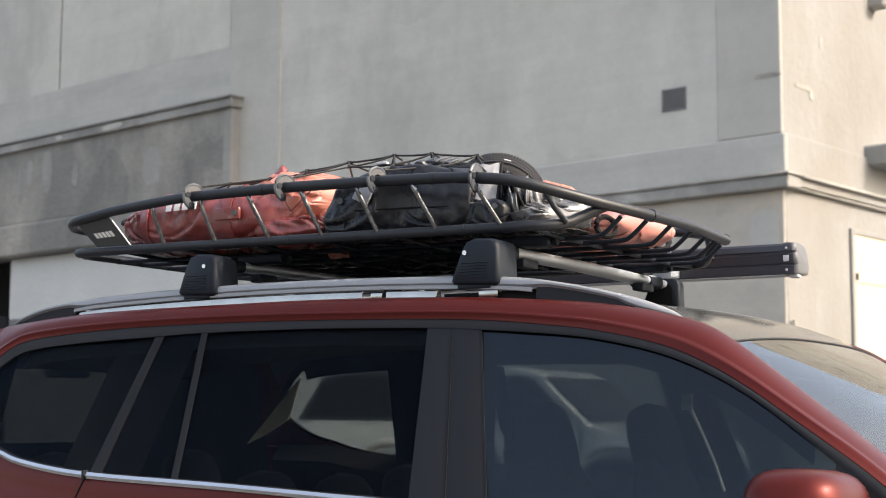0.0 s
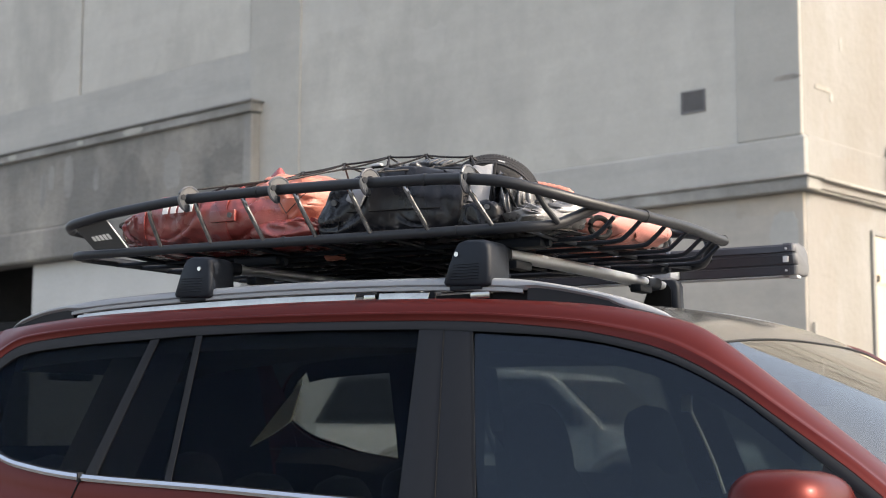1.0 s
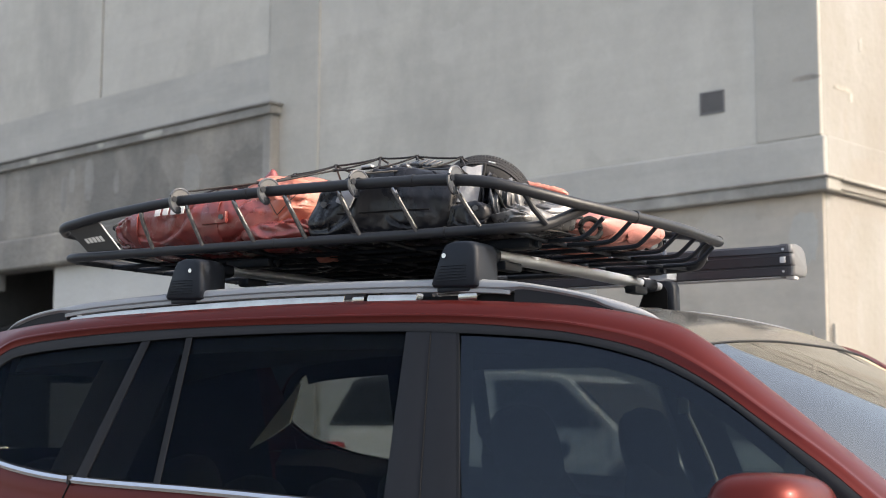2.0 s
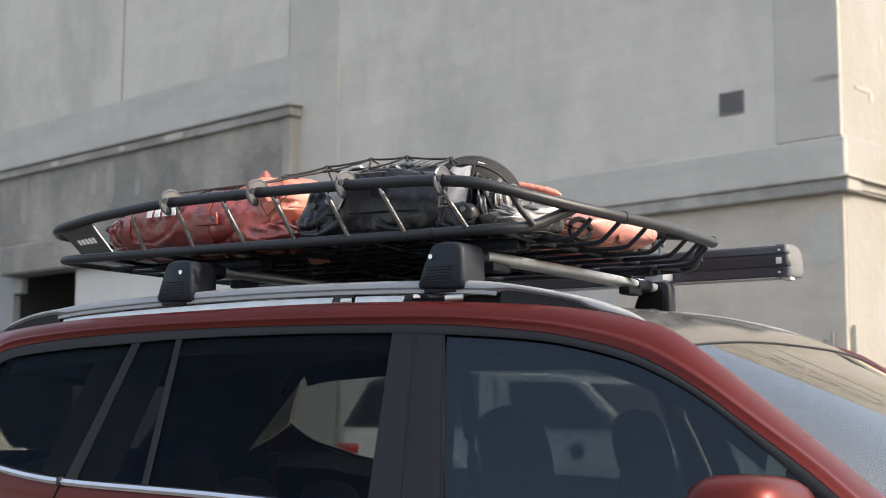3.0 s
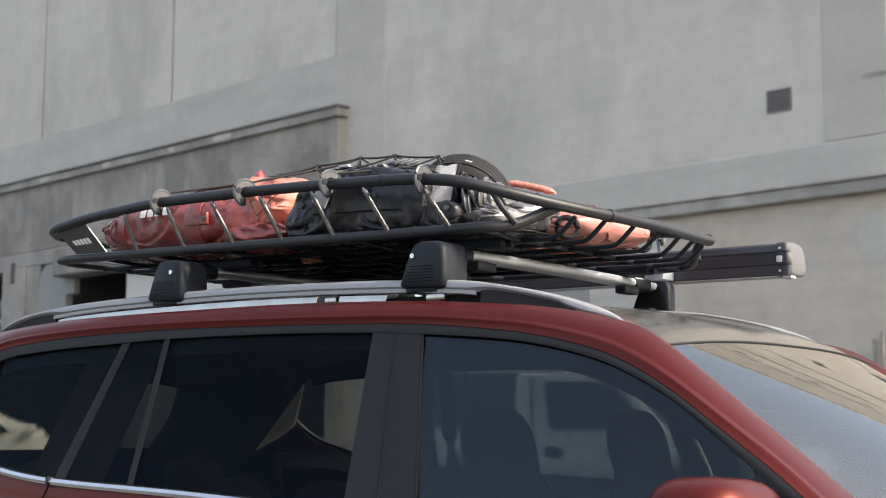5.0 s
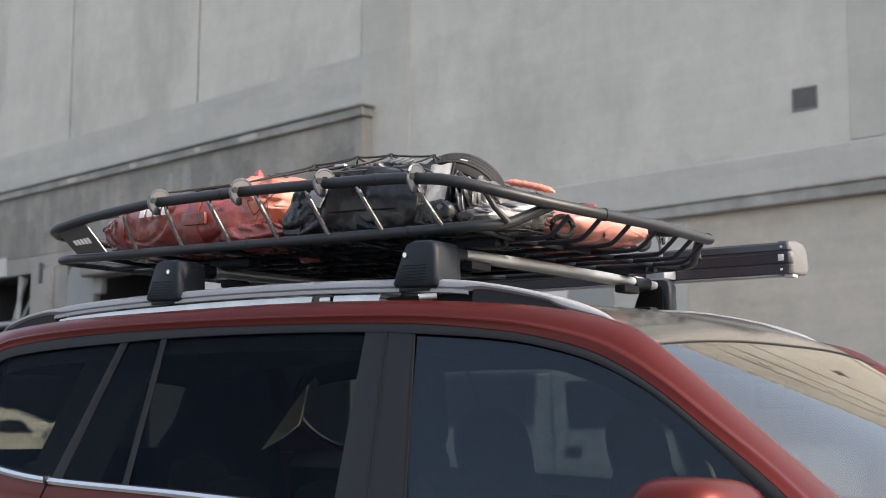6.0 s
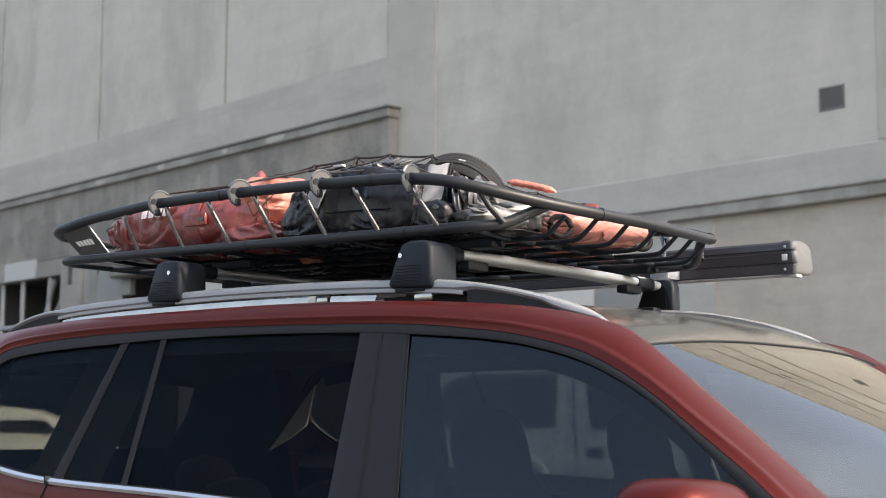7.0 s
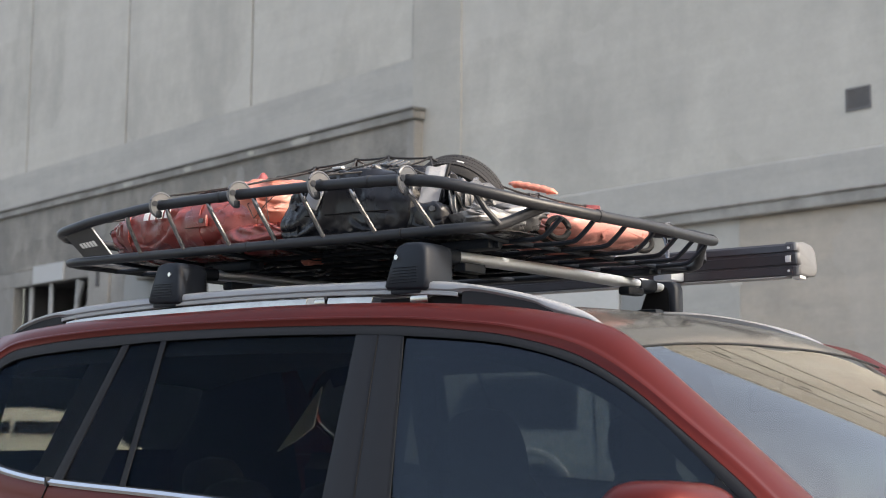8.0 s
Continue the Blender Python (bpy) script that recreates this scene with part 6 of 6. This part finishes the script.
def parked_car(name, label, at, yaw, length, height, hood, kind_mat, tall, waist=0.60, cuts=None, roof_front=None):
    base = pose(at[0], at[1], 0, 0, 0, yaw)
    ob = thing(name, (at[0], at[1], 0), label, "car", rz=yaw)
    L = length / 2
    rf = 0.30 * L if roof_front is None else roof_front
    belt = height * waist
    prof = [(-L, 0.45), (-L + 0.03, belt - 0.02), (-L + 0.10, belt + 0.05), (-L + 0.10 + 0.28 * (1 - tall) + 0.05, height - 0.10), (-L + 0.55, height - 0.02), (rf - 0.45, height), (rf, height - 0.05), (hood, belt + 0.08), (L - 0.25, belt - 0.12), (L - 0.04, belt - 0.28), (L, 0.5), (L - 0.05, 0.3), (-L + 0.05, 0.3)]
    pts = [Vector((x, 0, z)) for x, z in prof]
    bm = bmesh.new()
    rows = []
    for y in (-0.93, -0.90, -0.75, 0, 0.75, 0.90, 0.93):
        rows.append([Vector((p.x * (0.985 if abs(y) > 0.91 else 1.0), math.copysign(abs(y) - (0.42 * (p.z - belt) if p.z > belt else 0.0) * (1 if abs(y) > 0.5 else 0), y) if y else 0.0, p.z - (0.05 if abs(y) > 0.91 and p.z > belt + 0.1 else 0.0) + (0.03 if y == 0 and p.z > belt else 0))) for p in pts])
    V = grid(bm, rows, close_v=True)
    bm.faces.new(V[0])
    bm.faces.new(V[-1][::-1])
    bm.transform(base)
    body = part("body", bm, kind_mat, ob, "", 30)
    for s in (-1, 1):
        for a, b in cuts or ((-L + 0.42, -0.30 * L), (-0.26 * L, 0.10 * L), (0.14 * L, hood - 0.12)):
            bm = bmesh.new()
            zt = height - 0.165
            q = []
            for x, z in ((a, belt + 0.04), (b, belt + 0.04), (min(b, rf + 0.04 * L), zt), (max(a, -L + 0.5), zt)):
                q.append(Vector((x, s * (0.934 - 0.42 * (z - belt)), z)))
            prism(bm, q, (0, -0.006, 0), (0, 0.006, 0))
            bm.transform(base)
            part("window", bm, M_CARGLASS, ob, "dark window")
        part("tail_light", _moved(boxed((-L - 0.01, s * 0.80 - 0.10, belt - 0.22), (-L + 0.07, s * 0.80 + 0.11, belt - 0.06), 0.02), base), M_TAIL, ob)
        part("headlight", _moved(boxed((L - 0.30, s * 0.74 - 0.16, belt - 0.30), (L - 0.02, s * 0.74 + 0.14, belt - 0.17), 0.03), base), M_LAMP, ob)
        part("door_mirror", _moved(boxed((hood - 0.18, s * 1.02 - 0.09, belt + 0.02), (hood - 0.06, s * 1.02 + 0.09, belt + 0.16), 0.04), base), kind_mat, ob)
        for x in (L * 0.62, -L * 0.62):
            bm = bmesh.new()
            bmesh.ops.create_cone(bm, cap_ends=True, segments=32, radius1=0.36, radius2=0.36, depth=0.24, matrix=Matrix.Translation((x, s * 0.83, 0.36)) @ Matrix.Rotation(math.pi / 2, 4, "X"))
            bm.transform(base)
            wl = part("wheel", bm, M_RUBBER, ob)
            bm = bmesh.new()
            bmesh.ops.create_cone(bm, cap_ends=True, segments=24, radius1=0.23, radius2=0.18, depth=0.26, matrix=Matrix.Translation((x, s * 0.83, 0.36)) @ Matrix.Rotation(math.pi / 2, 4, "X"))
            bm.transform(base)
            part("rim", bm, M_BAR, wl)
    bm = bmesh.new()
    zt = height - 0.10
    prism(bm, [Vector((hood - 0.02, -0.72, belt + 0.11)), Vector((hood - 0.02, 0.72, belt + 0.11)), Vector((rf + 0.06 * L, 0.58, zt)), Vector((rf + 0.06 * L, -0.58, zt))], (0.0, 0, 0.0), (0.012, 0, 0.014))
    bm.transform(base)
    part("windscreen", bm, M_CARGLASS, ob, "dark windscreen")
    return ob


def two_door(at, half=0.95):
    """A tall two-door off-road vehicle, heading along x; at: its middle on the ground."""
    base = pose(at[0], at[1], 0)
    ob = thing("off_road_vehicle", (at[0], at[1], 0), "white two-door off-road vehicle parked beyond the red one", "car")

    def put(name, bm, material, label="", parent=None, smooth=35.0):
        bm.transform(base)
        return part(name, bm, material, parent or ob, label, smooth)

    # lower body: a rounded section swept from tail to nose
    top = table([(-2.36, 1.30), (-2.30, 1.375), (-1.5, 1.40), (0.0, 1.385), (1.25, 1.37), (1.55, 1.31), (2.0, 1.26), (2.25, 1.18), (2.34, 1.02)])
    rows = []
    for x in span(-2.36, 2.34, 60):
        e = max(0.0, min(1.0, (x + 2.36) / 0.16, (2.34 - x) / 0.30))
        w = half * (0.90 + 0.10 * e ** 0.5)
        t = top(x)
        rows.append([Vector((x, y, z)) for y, z in ((-w + 0.06, 0.46), (-w, 0.52), (-w, 1.02), (-w - 0.008, 1.06), (-w + 0.004, 1.10), (-w + 0.008, t - 0.05), (-w + 0.03, t - 0.01), (-w + 0.10, t), (0, t + 0.02), (w - 0.10, t), (w - 0.03, t - 0.01), (w - 0.008, t - 0.05), (w - 0.004, 1.10), (w + 0.008, 1.06), (w, 1.02), (w, 0.52), (w - 0.06, 0.46))])
    bm = bmesh.new()
    V = grid(bm, rows, close_v=True)
    bm.faces.new(V[0])
    bm.faces.new(V[-1][::-1])
    body = put("body", bm, M_WHITECAR, "white painted body")
    # cab with leaning sides
    prof = [(-2.30, 1.38), (-2.22, 1.55), (-2.02, 1.90), (-1.92, 1.955), (-1.6, 1.985), (0.2, 1.985), (0.52, 1.955), (0.70, 1.88), (1.30, 1.36)]
    rows = []
    for k in (-1, -0.94, -0.6, 0, 0.6, 0.94, 1):
        rows.append([Vector((x * (0.995 if abs(k) == 1 else 1.0), k * (half - 0.02 - 0.20 * (z - 1.38)), z - (0.03 if abs(k) == 1 and z > 1.9 else 0.0))) for x, z in prof])
    bm = bmesh.new()
    V = grid(bm, rows)
    bm.faces.new(V[0])
    bm.faces.new(V[-1][::-1])
    cab = put("cab", bm, M_WHITECAR, "white cab with dark windows")
    rows = []
    for k in (-1, -0.94, -0.6, 0, 0.6, 0.94, 1):
        rows.append([Vector((x * (0.995 if abs(k) == 1 else 1.0) - (0.008 if x < -2 else 0.0), k * (half - 0.010 - 0.20 * (z - 1.38)), z + 0.008 - (0.03 if abs(k) == 1 and z > 1.9 else 0.0))) for x, z in [(-2.30, 1.40)] + prof[1:5] + [(-0.56, 1.985), (-0.50, 1.40)]])
    bm = bmesh.new()
    V = grid(bm, rows)
    bm.faces.new(V[0])
    bm.faces.new(V[-1][::-1])
    put("hard_top", bm, M_DARKCAR, "dark removable hard top over the back", cab)
    for q in (-1, 1):
        def on(x, z, out=0.014):
            return Vector((x, q * (half - 0.02 - 0.20 * (z - 1.38) + out), z))

        for name, pts in (("rear_side_window", ((-2.20, 1.45), (-0.60, 1.45), (-0.64, 1.88), (-1.60, 1.90), (-1.90, 1.88), (-2.00, 1.84))),
                          ("door_window", ((-0.06, 1.40), (1.14, 1.40), (0.66, 1.83), (0.56, 1.875), (-0.12, 1.895), (-0.17, 1.87)))):
            bm = bmesh.new()
            prism(bm, [on(x, z) for x, z in pts], (0, -q * 0.012, 0), (0, q * 0.003, 0))
            put(name, bm, M_CARGLASS, "dark window", cab)
        put("door_seam", tubed([on(-0.36, 1.96, 0.0), on(-0.27, 1.40, 0.002), Vector((-0.24, q * (half - 0.004), 1.36)), Vector((-0.235, q * half, 0.60))], 0.012, 6), M_CABIN, "", body)
        put("door_seam", tubed([Vector((1.22, q * (half - 0.006), 1.34)), Vector((1.24, q * half, 0.60))], 0.010, 6), M_CABIN, "", body)
        put("door_handle", boxed((-0.10, q * half - 0.012, 1.10), (0.10, q * half + 0.012, 1.215), 0.02), M_CABIN, "dark door handle recess", body)
        bm = bmesh.new()
        tube(bm, [(0.70, q * (half - 0.01), 1.18), (0.70, q * (half + 0.012), 1.18)], 0.085, 20)
        put("door_badge", bm, M_CABIN, "dark round badge on the door", body)
        put("door_mirror", boxed((0.98, q * (half + 0.12) - 0.10, 1.40), (1.10, q * (half + 0.12) + 0.10, 1.58), 0.04), M_TRIM, "black door mirror", cab)
        tl = put("tail_light", boxed((-2.375, q * 0.84 - 0.13, 1.12), (-2.06, q * 0.84 + 0.125, 1.235), 0.03), M_TAIL, "red tail light wrapping the corner", body)
        put("reverse_light", boxed((-2.38, q * 0.84 - 0.12, 1.05), (-2.25, q * 0.84 + 0.125, 1.118), 0.02), M_LAMP, "clear lower lens", tl)
        put("headlight", boxed((2.18, q * 0.72 - 0.13, 0.84), (2.33, q * 0.72 + 0.13, 1.0), 0.04), M_LAMP, "", body)
        for x in (-1.05, 1.62):
            arch = [Vector((x + 0.56 * math.cos(a), q * (half + 0.02), 0.60 + 0.58 * math.sin(a))) for a in span(-0.15, math.pi + 0.15, 24)]
            put("wheel_arch", tubed(arch, 0.045, 8), M_WHITECAR, "flared white wheel arch", body)
            well = bmesh.new()
            tube(well, [(x, q * (half - 0.10), 0.56), (x, q * (half + 0.006), 0.56)], 0.52, 28)
            put("wheel_well", well, M_CABIN, "dark wheel well", body)
            bm = bmesh.new()
            wp = [(0.24, -0.13), (0.36, -0.14), (0.40, -0.10), (0.41, 0.0), (0.40, 0.10), (0.36, 0.14), (0.24, 0.13)]
            grid(bm, [[Vector((x + r * math.cos(a), q * (half - 0.08) + k, 0.41 + r * math.sin(a))) for r, k in wp] for a in span(0, 2 * math.pi, 28)[:-1]], close_u=True, close_v=True)
            wl = put("wheel", bm, M_RUBBER, "black tyre")
            bm = bmesh.new()
            tube(bm, [(x, q * (half - 0.16), 0.41), (x, q * (half + 0.03), 0.41)], 0.245, 24)
            put("rim", bm, M_BAR, "silver rim", wl)
    bm = bmesh.new()
    prism(bm, [Vector((1.27, -0.80, 1.40)), Vector((1.27, 0.80, 1.40)), Vector((0.74, 0.74, 1.86)), Vector((0.74, -0.74, 1.86))], (0.0, 0, 0.0), (0.012, 0, 0.012))
    put("windscreen", bm, M_CARGLASS, "dark windscreen", cab)
    put("rear_bumper", boxed((-2.46, -0.90, 0.52), (-2.30, 0.90, 0.72), 0.04), M_TRIM, "black rear bumper")
    put("front_bumper", boxed((2.24, -0.90, 0.50), (2.44, 0.90, 0.72), 0.04), M_TRIM, "black front bumper")
    return ob


two_door((-5.74, 10.30))
parked_car("parked_car", "white compact people carrier parked in the row behind the red vehicle", (-15.06, 7.99), 50.0, 4.4, 1.63, 1.80, M_BRIGHTCAR, 0.6, 0.78, ((-1.85, -0.6), (-0.54, 0.5), (0.56, 1.42)), 1.15)
